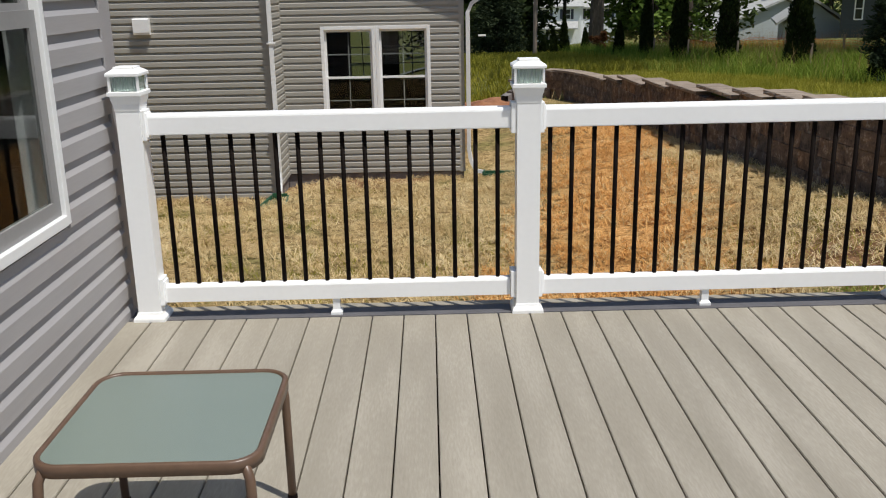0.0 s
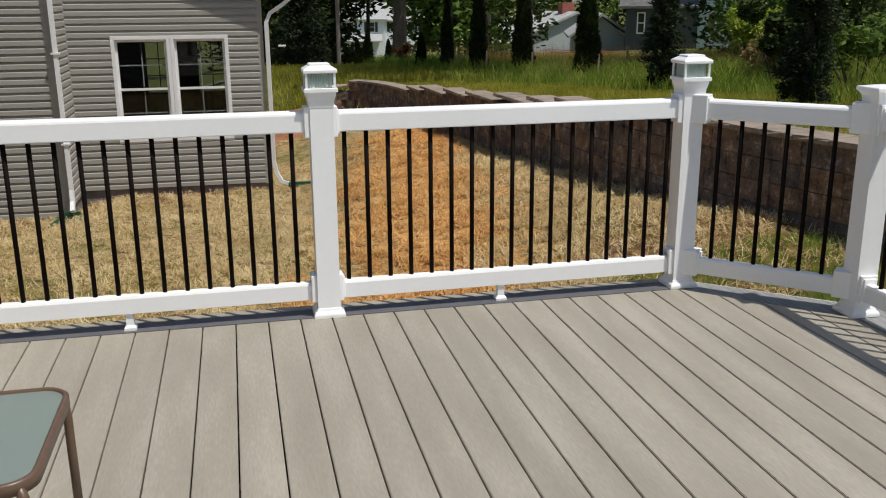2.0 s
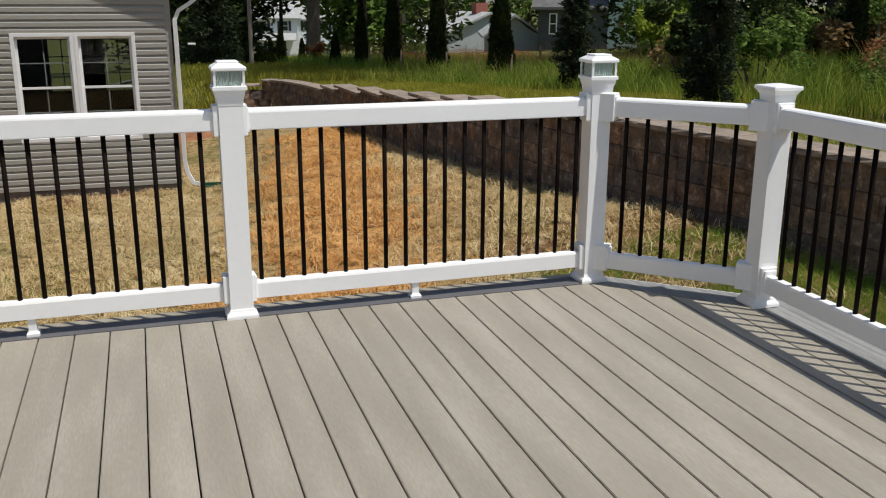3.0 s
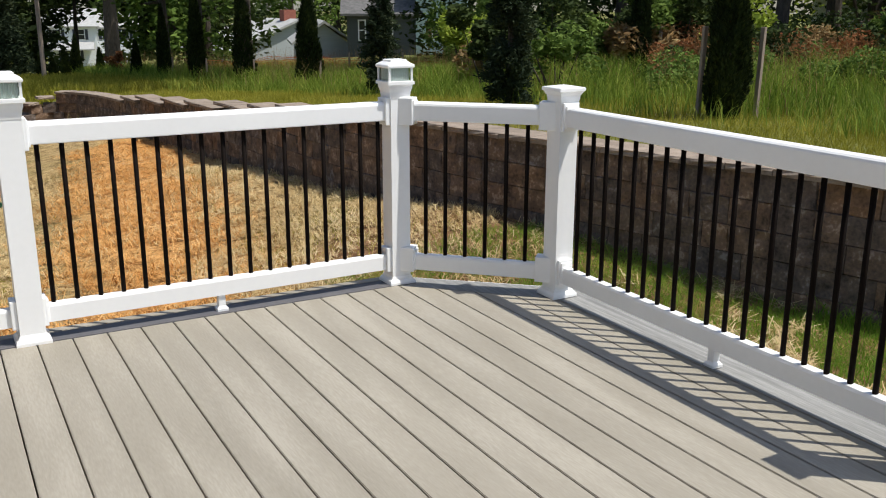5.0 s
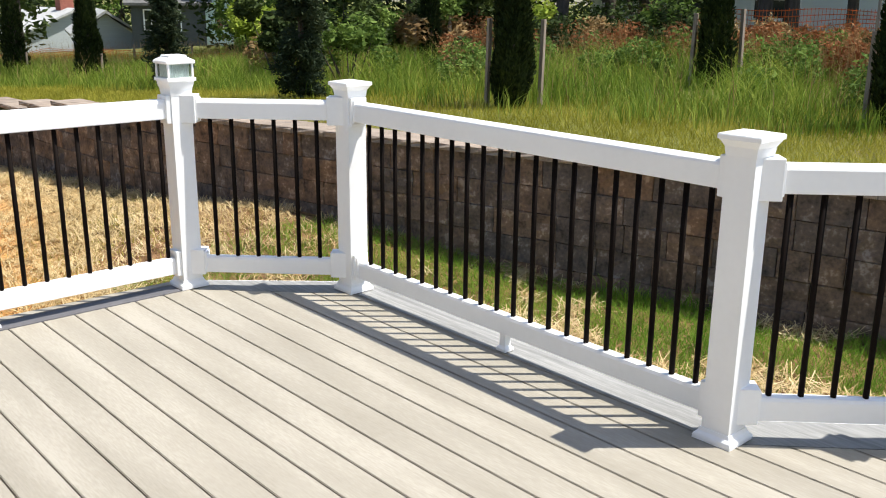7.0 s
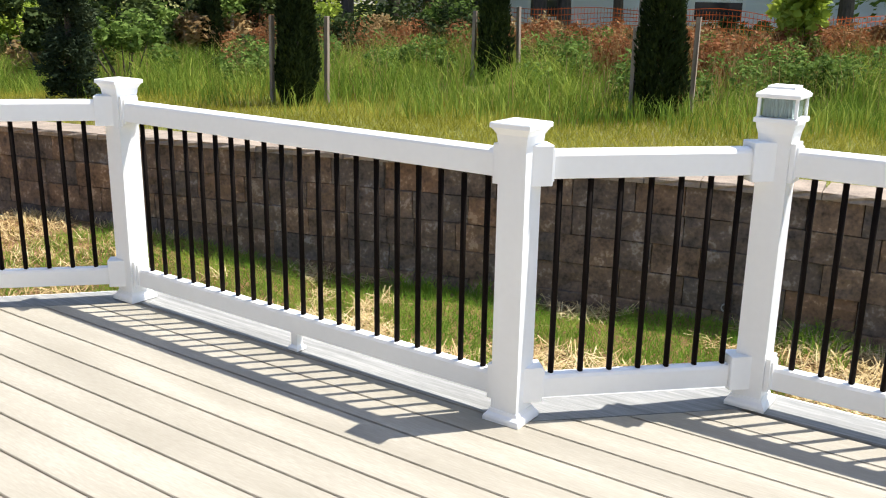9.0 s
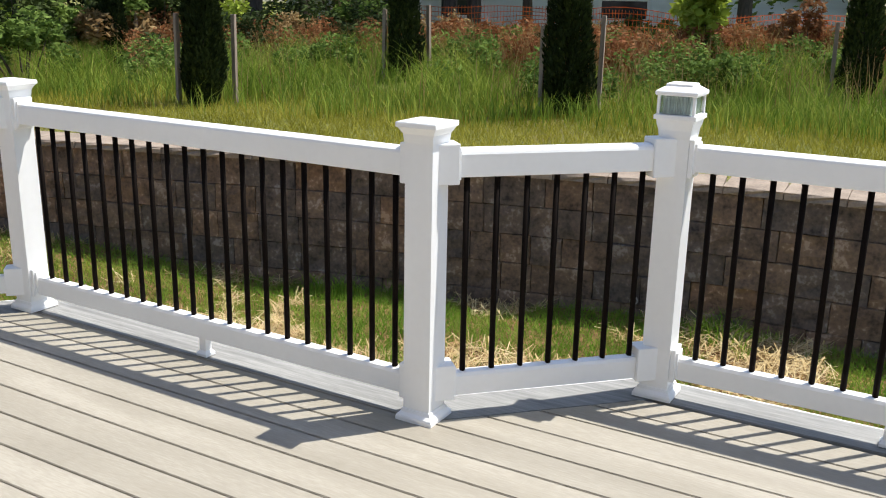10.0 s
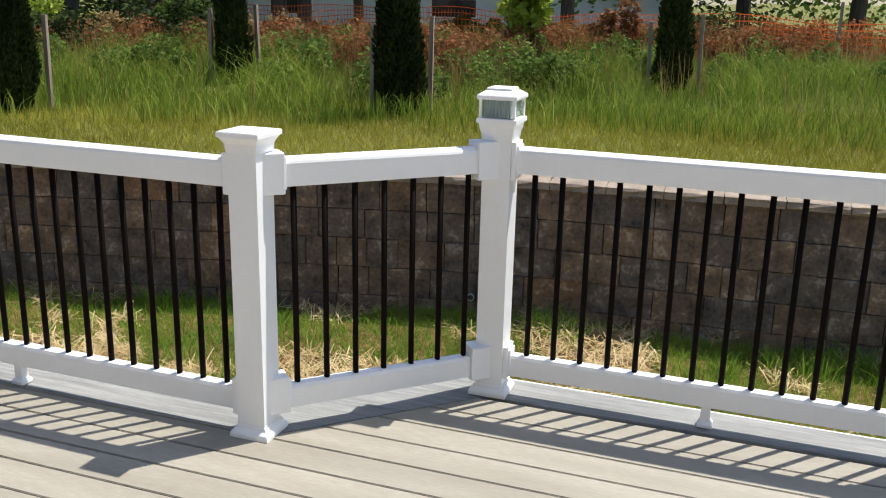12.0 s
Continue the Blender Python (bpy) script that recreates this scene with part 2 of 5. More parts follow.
def rail_post(name, x, y, lamp):
    post = empty(name, pose(x, y, 0), label="white vinyl railing post with a solar lamp cap" if lamp else "white vinyl railing post with a flared flat cap", category="railing post", group="railing posts")
    part("sleeve", rings([(0.0, SLEEVE), (1.01, SLEEVE)]), M_VINYL, post)
    part("base_skirt", rings([(0.0, 0.073), (0.012, 0.073), (0.02, 0.07), (0.03, 0.06), (0.042, 0.056), (0.042, 0.05)]), M_VINYL, post)
    if lamp:
        part("cap_collar", rings([(0.98, 0.0545), (0.995, 0.0565), (1.01, 0.058), (1.03, 0.064), (1.046, 0.066), (1.048, 0.074), (1.063, 0.074), (1.065, 0.07), (1.065, 0.02)]), M_VINYL, post)
        for sx in (-1, 1):
            for sy in (-1, 1):
                part("lamp_upright", box((sx * 0.062 - 0.005, sy * 0.062 - 0.005, 1.065), (sx * 0.062 + 0.005, sy * 0.062 + 0.005, 1.13)), M_VINYL, post)
        for k in range(4):
            bm = box((-0.057, -0.0615, 1.065), (0.057, -0.0585, 1.13))
            bmesh.ops.rotate(bm, cent=(0, 0, 0), matrix=Matrix.Rotation(k * math.pi / 2, 3, "Z"), verts=bm.verts)
            pane = part("lamp_pane", bm, GLASS, post, "clear ribbed lamp pane")
            pane.visible_shadow = False
        lens = bmesh.new()
        ribs = []
        for z in (1.066, 1.129):
            loop = []
            for side in range(4):
                turn = Matrix.Rotation(side * math.pi / 2, 3, "Z")
                loop += [lens.verts.new(turn @ Vector((-0.052 + 0.104 * k / 18, -0.053 if k % 2 else -0.046, z))) for k in range(18)]
            ribs.append(loop)
        n = len(ribs[0])
        for k in range(n):
            lens.faces.new((ribs[0][k], ribs[0][(k + 1) % n], ribs[1][(k + 1) % n], ribs[1][k]))
        part("ribbed_lens", lens, M_CHROME, post, "pale ribbed lens inside the lamp")
        part("lamp_roof", rings([(1.13, 0.05), (1.13, 0.071), (1.134, 0.074), (1.143, 0.074), (1.147, 0.071), (1.16, 0.05), (1.162, 0.046), (1.168, 0.046), (1.171, 0.042)]), M_VINYL, post)
    else:
        part("cap", rings([(0.985, 0.0545), (1.0, 0.0565), (1.014, 0.058), (1.024, 0.064), (1.034, 0.07), (1.036, 0.072), (1.037, 0.076), (1.05, 0.076), (1.054, 0.074), (1.063, 0.02)]), M_VINYL, post)
    return post


for key, (px, py) in POSTS.items():
    rail_post("railing_post", px, py, key in "abcf")

TOP_PROFILE = [(-0.032, 0.868), (0.032, 0.868), (0.034, 0.872), (0.034, 0.944), (0.031, 0.953), (0.024, 0.96), (0.012, 0.963), (-0.012, 0.963), (-0.024, 0.96), (-0.031, 0.953), (-0.034, 0.944), (-0.034, 0.872)]
LOW_PROFILE = [(-0.025, 0.08), (0.025, 0.08), (0.025, 0.15), (0.02, 0.162), (0.0, 0.166), (-0.02, 0.162), (-0.025, 0.15)]


def rail_section(a, b, count, foot=True, trim_a=0.0, trim_b=0.0, begin=0.1, foot_off=0.0, step=0.1):
    """A railing panel between two posts: two rails, balusters, end brackets and a foot."""
    va, vb = Vector((*POSTS[a], 0)), Vector((*POSTS[b], 0))
    d = vb - va
    length = d.length
    m = Matrix.Translation(va) @ d.to_track_quat("X", "Z").to_matrix().to_4x4()
    sec = empty("railing_section", m, label="white vinyl railing section with round black balusters", category="railing", group="railing sections")
    s, e = SLEEVE + trim_a, length - SLEEVE - trim_b
    part("top_rail", prism(TOP_PROFILE, s, e), M_VINYL, sec)
    part("bottom_rail", prism(LOW_PROFILE, s, e), M_VINYL, sec)
    reach = 0.026 if foot else 0.088
    for x0, x1 in ((s, s + reach), (e - reach, e)):
        tip = x1 - 0.008 if x0 == s else x0 + 0.008
        for z0, z1, hw in ((0.845, 0.982, 0.046 if foot else 0.045), (0.07, 0.2, 0.042 if foot else 0.042)):
            bm = bmesh.new()
            add_box(bm, (min(x0, tip), -hw, z0), (max(tip, x1) if x0 != s else tip, hw, z1), 0.004)
            add_box(bm, (x0, -hw + 0.01, z0 + 0.013), (x1, hw - 0.01, z1 - 0.013), 0.004)
            part("bracket", bm, M_VINYL, sec)
    for k in range(count):
        bx = begin + step * k
        if k == 0:
            bm = tube([(0, 0, 0.155), (0, 0, 0.875)], 0.0105, 12)
            first = part("baluster", bm, M_BLACK, sec, smooth=True)
            first.location = (bx, 0, 0)
        else:
            o = first.copy()
            scene.collection.objects.link(o)
            o.location = (bx, 0, 0)
    if foot:
        bm = rings([(0.0, 0.027), (0.012, 0.027), (0.024, 0.017), (0.085, 0.0165)])
        f = part("foot_block", bm, M_VINYL, sec)
        f.location = (length / 2 + foot_off, 0, 0)
    return sec


rail_section("a", "b", 16, begin=0.129, step=0.1001, foot_off=-0.016)
rail_section("b", "c", 17, begin=0.102, step=0.1003, foot_off=-0.056)
rail_section("c", "d", 6, False, -0.03, -0.03, begin=0.16, step=0.1058)
rail_section("d", "e", 20, begin=0.15, step=0.0989, foot_off=0.02)
rail_section("e", "f", 7, False, -0.03, -0.03, begin=0.14, step=0.1081)
rail_section("f", "g", 14, begin=0.134, step=0.102)

# ---- ground ----
def graded(lo, hi, fine_lo, fine_hi, step, grow):
    out = list(np.arange(fine_lo, fine_hi + step / 2, step))
    s = step
    while out[-1] < hi:
        s *= grow
        out.append(min(hi, out[-1] + s))
    s = step
    while out[0] > lo:
        s *= grow
        out.insert(0, max(lo, out[0] - s))
    return out


def mesh_of(name, verts, quads, mats, smooth_it=False):
    """A mesh from arrays of places and of four-cornered faces."""
    me = bpy.data.meshes.new(name)
    me.vertices.add(len(verts))
    me.vertices.foreach_set("co", np.asarray(verts, np.float32).ravel())
    me.loops.add(quads.size)
    me.loops.foreach_set("vertex_index", np.asarray(quads, np.int32).ravel())
    me.polygons.add(len(quads))
    me.polygons.foreach_set("loop_start", np.arange(0, quads.size, 4, dtype=np.int32))
    me.update(calc_edges=True)
    me.validate()
    if smooth_it:
        me.shade_smooth()
    for m in mats:
        me.materials.append(m)
    return me


def ground_material(name, lower):
    """Straw over thin seedling grass below the wall, with a band of fresh orange straw; rough grass and bare soil above it."""
    m = bpy.data.materials.new(name)
    m.use_nodes = True
    n, l = m.node_tree.nodes, m.node_tree.links
    b = n["Principled BSDF"]
    b.inputs["Roughness"].default_value, b.inputs["Specular IOR Level"].default_value = 0.95, 0.2
    geo = n.new("ShaderNodeNewGeometry")

    def noise_at(scale, detail=6.0, stretch=(1, 1, 1)):
        mp = n.new("ShaderNodeMapping")
        mp.inputs["Scale"].default_value = stretch
        l.new(geo.outputs["Position"], mp.inputs[0])
        t = n.new("ShaderNodeTexNoise")
        t.inputs["Scale"].default_value, t.inputs["Detail"].default_value = scale, detail
        l.new(mp.outputs[0], t.inputs["Vector"])
        return t.outputs[0]

    def ramp(src, stops):
        r = n.new("ShaderNodeValToRGB")
        el = r.color_ramp.elements
        el[0].position, el[0].color = stops[0][0], (*stops[0][1], 1)
        el[1].position, el[1].color = stops[-1][0], (*stops[-1][1], 1)
        for p, c in stops[1:-1]:
            el.new(p).color = (*c, 1)
        l.new(src, r.inputs[0])
        return r.outputs[0]

    def mix(f, a, c):
        x = n.new("ShaderNodeMix")
        x.data_type = "RGBA"
        l.new(f, x.inputs[0])
        l.new(a, x.inputs[6])
        l.new(c, x.inputs[7])
        return x.outputs[2]

    def math_node(op, a, c):
        x = n.new("ShaderNodeMath")
        x.operation = op
        for k, v in enumerate((a, c)):
            if isinstance(v, (int, float)):
                x.inputs[k].default_value = v
            else:
                l.new(v, x.inputs[k])
        return x.outputs[0]

    fine = noise_at(55, 8.0)
    if lower:
        base = ramp(fine, [(0.3, (0.14, 0.095, 0.04)), (0.5, (0.40, 0.28, 0.125)), (0.68, (0.62, 0.47, 0.25))])
        green = ramp(noise_at(70, 6.0), [(0.3, (0.06, 0.075, 0.018)), (0.7, (0.27, 0.25, 0.08))])
        base = mix(ramp(noise_at(1.1, 8.0), [(0.46, (0, 0, 0)), (0.66, (0.75, 0.75, 0.75))]), base, green)
        orange = ramp(fine, [(0.3, (0.3, 0.13, 0.035)), (0.5, (0.60, 0.31, 0.10)), (0.68, (0.74, 0.46, 0.19))])
        sep = n.new("ShaderNodeSeparateXYZ")
        l.new(geo.outputs["Position"], sep.inputs[0])
        off = math_node("SUBTRACT", sep.outputs[0], math_node("MULTIPLY_ADD", sep.outputs[1], 0.19))
        off = math_node("ABSOLUTE", math_node("ADD", off, -0.05), 0)
        off = math_node("ADD", off, math_node("MULTIPLY", noise_at(0.9, 5.0), 1.4))
        band = ramp(off, [(0.95, (1, 1, 1)), (1.0, (0, 0, 0))])
        r = [x for x in n if x.type == "VALTORGB"][-1]
        r.color_ramp.elements[0].position, r.color_ramp.elements[1].position = 0.62, 1.0
        # the ramp reads up to 1, so the distance is halved first
        half = math_node("MULTIPLY", off, 0.55)
        l.new(half, r.inputs[0])
        base = mix(band, base, orange)
        near_green = math_node("MULTIPLY", sep.outputs[0], 0.12)
        gmask = ramp(math_node("ADD", math_node("SUBTRACT", near_green, math_node("MULTIPLY", sep.outputs[1], 0.05)), math_node("MULTIPLY", noise_at(1.6, 6.0), 0.6)), [(0.42, (0, 0, 0)), (0.6, (0.85, 0.85, 0.85))])
        base = mix(gmask, base, green)
        # bare reddish soil at the foot of the neighbour's wall
        soil = ramp(noise_at(26, 6.0), [(0.3, (0.13, 0.06, 0.03)), (0.7, (0.34, 0.18, 0.09))])
        foot = math_node("ADD", math_node("MULTIPLY", math_node("ADD", sep.outputs[1], -10.6), 0.3), math_node("MULTIPLY", noise_at(2.2, 5.0), 0.7))
        west_side = math_node("MULTIPLY", math_node("SUBTRACT", 1.4, sep.outputs[0]), 0.5)
        base = mix(ramp(math_node("MULTIPLY", foot, math_node("MINIMUM", west_side, 1.0)), [(0.55, (0, 0, 0)), (0.8, (0.85, 0.85, 0.85))]), base, soil)
        # mottling: darker and lighter patches at random
        mottle = ramp(noise_at(9, 5.0), [(0.36, (0.5, 0.47, 0.42)), (0.52, (0.95, 0.95, 0.95)), (0.68, (1.15, 1.15, 1.15))])
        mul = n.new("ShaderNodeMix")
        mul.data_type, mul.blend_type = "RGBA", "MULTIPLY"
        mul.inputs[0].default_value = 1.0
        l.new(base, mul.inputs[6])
        l.new(mottle, mul.inputs[7])
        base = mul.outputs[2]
    else:
        base = ramp(fine, [(0.3, (0.05, 0.06, 0.012)), (0.5, (0.14, 0.15, 0.035)), (0.7, (0.27, 0.25, 0.075))])
        soil = ramp(noise_at(30, 7.0), [(0.3, (0.09, 0.055, 0.03)), (0.7, (0.27, 0.185, 0.11))])
        base = mix(ramp(noise_at(0.8, 6.0), [(0.55, (0, 0, 0)), (0.7, (0.7, 0.7, 0.7))]), base, soil)
    l.new(base, b.inputs["Base Color"])
    bp = n.new("ShaderNodeBump")
    bp.inputs["Strength"].default_value, bp.inputs["Distance"].default_value = 0.9, 0.03
    l.new(fine, bp.inputs["Height"])
    l.new(bp.outputs[0], b.inputs["Normal"])
    return m


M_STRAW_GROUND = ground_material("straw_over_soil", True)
M_GRASS_GROUND = ground_material("rough_grass_soil", False)
gx, gy = np.array(graded(-500, 600, -5.0, 13.0, 0.15, 1.25)), np.array(graded(-200, 900, -4.0, 24.0, 0.15, 1.25))
GX, GY = np.meshgrid(gx, gy)
nx, ny = len(gx), len(gy)
ii, jj = np.meshgrid(np.arange(nx - 1), np.arange(ny - 1))
base_i = (jj * nx + ii).ravel()
gquads = np.stack([base_i, base_i + 1, base_i + nx + 1, base_i + nx], 1)
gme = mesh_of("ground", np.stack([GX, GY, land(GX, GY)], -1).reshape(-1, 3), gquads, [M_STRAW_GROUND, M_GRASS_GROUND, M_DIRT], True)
cx, cy = GX.ravel()[gquads].mean(1), GY.ravel()[gquads].mean(1)
which = np.where(cy < 20.68, behind_wall(cx, cy) > 0.05, (cx > -1.0) | (cy > 27)).astype(np.int32)
which[(((cx - 0.9) / 1.5) ** 2 + ((cy - 19.4) / 1.7) ** 2) < 1] = 2
gme.polygons.foreach_set("material_index", which)
ground = tagged(new("ground", gme), "straw-strewn new lawn with a grass bank above the wall", "ground", kind="structure")

M_ROAD = material("pale_asphalt", [(0.22, 0.22, 0.21), (0.36, 0.35, 0.33)], 0.9, scale=2)
rv = [(-56 + 2 * k, 28.6 + w) for w in (0, 1.4) for k in range(29)]
rverts = np.array([(x, y, float(land(x, y)) + 0.05) for x, y in rv])
rq = np.array([(k, k + 1, k + 30, k + 29) for k in range(28)])
tagged(new("road", mesh_of("road", rverts, rq, [M_ROAD])), "pale concrete street beyond the gardens", "road", kind="structure")


# ---- retaining wall ----
def block_material(name, per_island):
    m = material(name, [(0.05, 0.042, 0.038), (0.125, 0.1, 0.082), (0.19, 0.145, 0.11), (0.32, 0.275, 0.235)], 0.92, scale=9, bump=1.0, fine=42, spec=0.25)
    n, l = m.node_tree.nodes, m.node_tree.links
    pick = n.new("ShaderNodeValToRGB")
    pick.color_ramp.interpolation = "LINEAR"
    el = pick.color_ramp.elements
    el[0].color, el[1].color = (0.72, 0.75, 0.82, 1), (1.25, 0.98, 0.76, 1)
    for p, c in ((0.3, (0.85, 0.83, 0.84)), (0.55, (1.05, 0.9, 0.78)), (0.8, (1.15, 1.05, 0.98))):
        el.new(p).color = (*c, 1)
    if per_island:
        l.new(n.new("ShaderNodeNewGeometry").outputs["Random Per Island"], pick.inputs[0])
    else:
        l.new(n.new("ShaderNodeObjectInfo").outputs["Random"], pick.inputs[0])
    mul = n.new("ShaderNodeMix")
    mul.data_type, mul.blend_type = "RGBA", "MULTIPLY"
    mul.inputs[0].default_value = 1.0
    ramp = next(x for x in n if x.type == "VALTORGB" and x != pick)
    l.new(ramp.outputs[0], mul.inputs[6])
    l.new(pick.outputs[0], mul.inputs[7])
    l.new(mul.outputs[2], n["Principled BSDF"].inputs["Base Color"])
    return m


M_BLOCK = block_material("wall_block", False)
M_BLOCK_FAR = block_material("wall_block_joined", True)


def block_shape(w, h, d, seed):
    """A split-faced block, its rough face towards -y, its foot at z 0, in the middle of its width."""
    rnd = random.Random(seed)
    bm = bmesh.new()
    c = 0.003
    back = [bm.verts.new(p) for p in ((-w / 2, d, 0), (w / 2, d, 0), (w / 2, d, h), (-w / 2, d, h))]
    rim = [bm.verts.new(p) for p in ((-w / 2, c * 1.4, 0), (w / 2, c * 1.4, 0), (w / 2, c * 1.4, h), (-w / 2, c * 1.4, h))]
    cols, rows = 4, 3
    face = [[bm.verts.new((-w / 2 + c + (w - 2 * c) * i / cols, -rnd.uniform(0, 0.016), c + (h - 2 * c) * j / rows)) for i in range(cols + 1)] for j in range(rows + 1)]
    for j in range(rows):
        for i in range(cols):
            bm.faces.new((face[j][i], face[j][i + 1], face[j + 1][i + 1], face[j + 1][i]))
    bm.faces.new((rim[0], rim[1], *[face[0][i] for i in range(cols, -1, -1)]))
    bm.faces.new((rim[2], rim[3], *[face[rows][i] for i in range(cols + 1)]))
    bm.faces.new((rim[1], rim[2], *[face[j][cols] for j in range(rows, -1, -1)]))
    bm.faces.new((rim[3], rim[0], *[face[j][0] for j in range(rows + 1)]))
    for k in range(4):
        bm.faces.new((rim[k], rim[(k + 1) % 4], back[(k + 1) % 4], back[k]))
    bm.faces.new(back)
    bmesh.ops.recalc_face_normals(bm, faces=bm.faces)
    me = bpy.data.meshes.new("block")
    bm.to_mesh(me)
    bm.free()
    return me


wall = empty("retaining_wall", kind="structure", label="curving retaining wall of mottled brown and grey split-face blocks", category="retaining wall")
COURSE, CAP_H = 0.19, 0.05
WIDTHS = (0.2, 0.3, 0.4)
BLOCKS = {(w, v): block_shape(w - 0.002, COURSE - 0.0018, 0.24, 31 * v + int(100 * w)) for w in WIDTHS for v in range(3)}
for me in BLOCKS.values():
    me.materials.append(M_BLOCK)
CAPS = [block_shape(0.337, CAP_H, 0.33, 400 + v) for v in range(3)]
for me in CAPS:
    me.materials.append(M_CAP)
rnd = random.Random(7)


def on_wall(s):
    i = min(max(1, int(np.searchsorted(WALL_S, s))), len(WALL_S) - 1)
    p = WALL_XY[i - 1] + (WALL_XY[i] - WALL_XY[i - 1]) * (s - WALL_S[i - 1]) / (WALL_S[i] - WALL_S[i - 1])
    t = WALL_XY[min(i + 4, len(WALL_XY) - 1)] - WALL_XY[max(i - 4, 0)]
    return p, math.atan2(t[1], t[0])


joined = bmesh.new()
near_blocks = 0
for course in range(9):
    z_top = 0.40 - CAP_H - COURSE * course
    s = rnd.uniform(0, 0.3)
    while s < WALL_S[-1] - 0.4:
        w = rnd.choices(WIDTHS, (2, 4, 3))[0]
        mid = s + w / 2
        p, ang = on_wall(mid)
        s += w
        cap_z = min(wall_top(mid), wall_top(mid + 0.2)) - CAP_H
        if z_top > cap_z + 0.1 or z_top < float(low(p[0] - 0.1, min(p[1], 20.4))) - 0.12:
            continue
        # the rough face looks to the left of the way along the wall
        m = pose(p[0], p[1], 0, 0, 0, math.degrees(ang) + 180) @ pose(0, rnd.uniform(-0.008, 0.01), z_top - COURSE + 0.003, rnd.uniform(-1.2, 1.2), rnd.uniform(-0.35, 0.35), rnd.uniform(-1.5, 1.5))
        me = BLOCKS[(w, rnd.randrange(3))]
        squash = 1.0
        if z_top > cap_z:
            squash = (cap_z - z_top + COURSE) / COURSE
        if -2.6 < p[1] < 9.0 and near_blocks < 300 and squash == 1.0:
            ob = new("block", me)
            ob.parent = wall
            ob.matrix_world = m
            near_blocks += 1
        else:
            n0 = len(joined.verts)
            joined.from_mesh(me)
            joined.verts.ensure_lookup_table()
            bmesh.ops.transform(joined, matrix=m @ Matrix.Diagonal((1, 1, squash, 1)), verts=joined.verts[n0:])
tagged(part("far_blocks", joined, M_BLOCK_FAR, wall), "darker run of the same blocks", kind="stuff")
s = STEP_S - 0.34 * math.floor(STEP_S / 0.34)
while s < WALL_S[-1] - 0.45:
    p, ang = on_wall(s + 0.17)
    ob = new("cap_stone", CAPS[rnd.randrange(3)])
    ob.parent = wall
    ob.matrix_world = pose(p[0], p[1], wall_top(s + 0.17) - CAP_H + 0.002, 0, rnd.uniform(-0.4, 0.4), math.degrees(ang) + 180 + rnd.uniform(-0.6, 0.6)) @ pose(0, -0.03, 0)
    s += 0.34
# earth behind the blocks
core = bmesh.new()
prev = None
for i in range(0, len(WALL_XY), 8):
    p, ang = on_wall(WALL_S[i])
    nx_, ny_ = math.sin(ang), -math.cos(ang)
    row = [core.verts.new((p[0] + nx_ * o, p[1] + ny_ * o, z)) for o, z in ((0.1, -1.9), (0.1, wall_top(WALL_S[i]) - CAP_H - 0.16), (0.28, wall_top(WALL_S[i]) - CAP_H - 0.16), (0.28, -1.9))]
    if prev:
        for k in range(4):
            core.faces.new((prev[k], prev[(k + 1) % 4], row[(k + 1) % 4], row[k]))
    prev = row
part("core", core, M_FOUND, wall, "dark fill between the blocks")
p, ang = on_wall(float(np.interp(1.39, WALL_UP[:, 1], WALL_S[: len(WALL_UP)])))
ring = bmesh.new()
loops = [[ring.verts.new((r * math.cos(q), yy, r * math.sin(q))) for q in np.linspace(0, 2 * math.pi, 16, endpoint=False)] for r, yy in ((0.026, 0.06), (0.026, -0.02), (0.019, -0.02), (0.019, 0.06))]
for la, lb in zip(loops, loops[1:]):
    for k in range(16):
        ring.faces.new((la[k], la[(k + 1) % 16], lb[(k + 1) % 16], lb[k]))
drain = tagged(part("drain_pipe_end", ring, M_SASH, smooth=True), "small open grey drain pipe in the block wall", "drain pipe")
drain.matrix_world = pose(p[0], p[1], -0.38, 0, 0, math.degrees(ang) + 180)
# solid black plug gives the pipe's mouth its inner shade
bore_plug = part("bore_plug", tube([(0, 0.0, 0), (0, 0.05, 0)], 0.0185, 16), M_BLACK, drain, "black plug standing in for the pipe's shaded hollow")


# ---- siding ----
def siding_courses(holder, mat, z0, z1, lap, m, spans, depth=0.016, dutch=False):
    """Lapped courses drawn along local x on the plane y 0, facing -y; spans(z) gives the stretches free of windows."""
    if dutch:
        prof = [(0.0, 0.0), (-depth, 0.0), (-depth, lap * 0.55), (-depth * 0.35, lap * 0.72), (-depth * 0.2, lap), (0.0, lap)]
    else:
        prof = [(0.0, 0.0), (-depth * 0.9, 0.0), (-depth, 0.004), (-depth * 0.15, lap), (0.0, lap)]
    z = z0
    while z < z1 - 1e-4:
        for x0, x1 in spans(z + lap / 2):
            bm = prism([(a, b + z) for a, b in prof], x0, x1)
            bmesh.ops.transform(bm, matrix=m, verts=bm.verts)
            part("siding_course", bm, mat, holder)
        z += lap


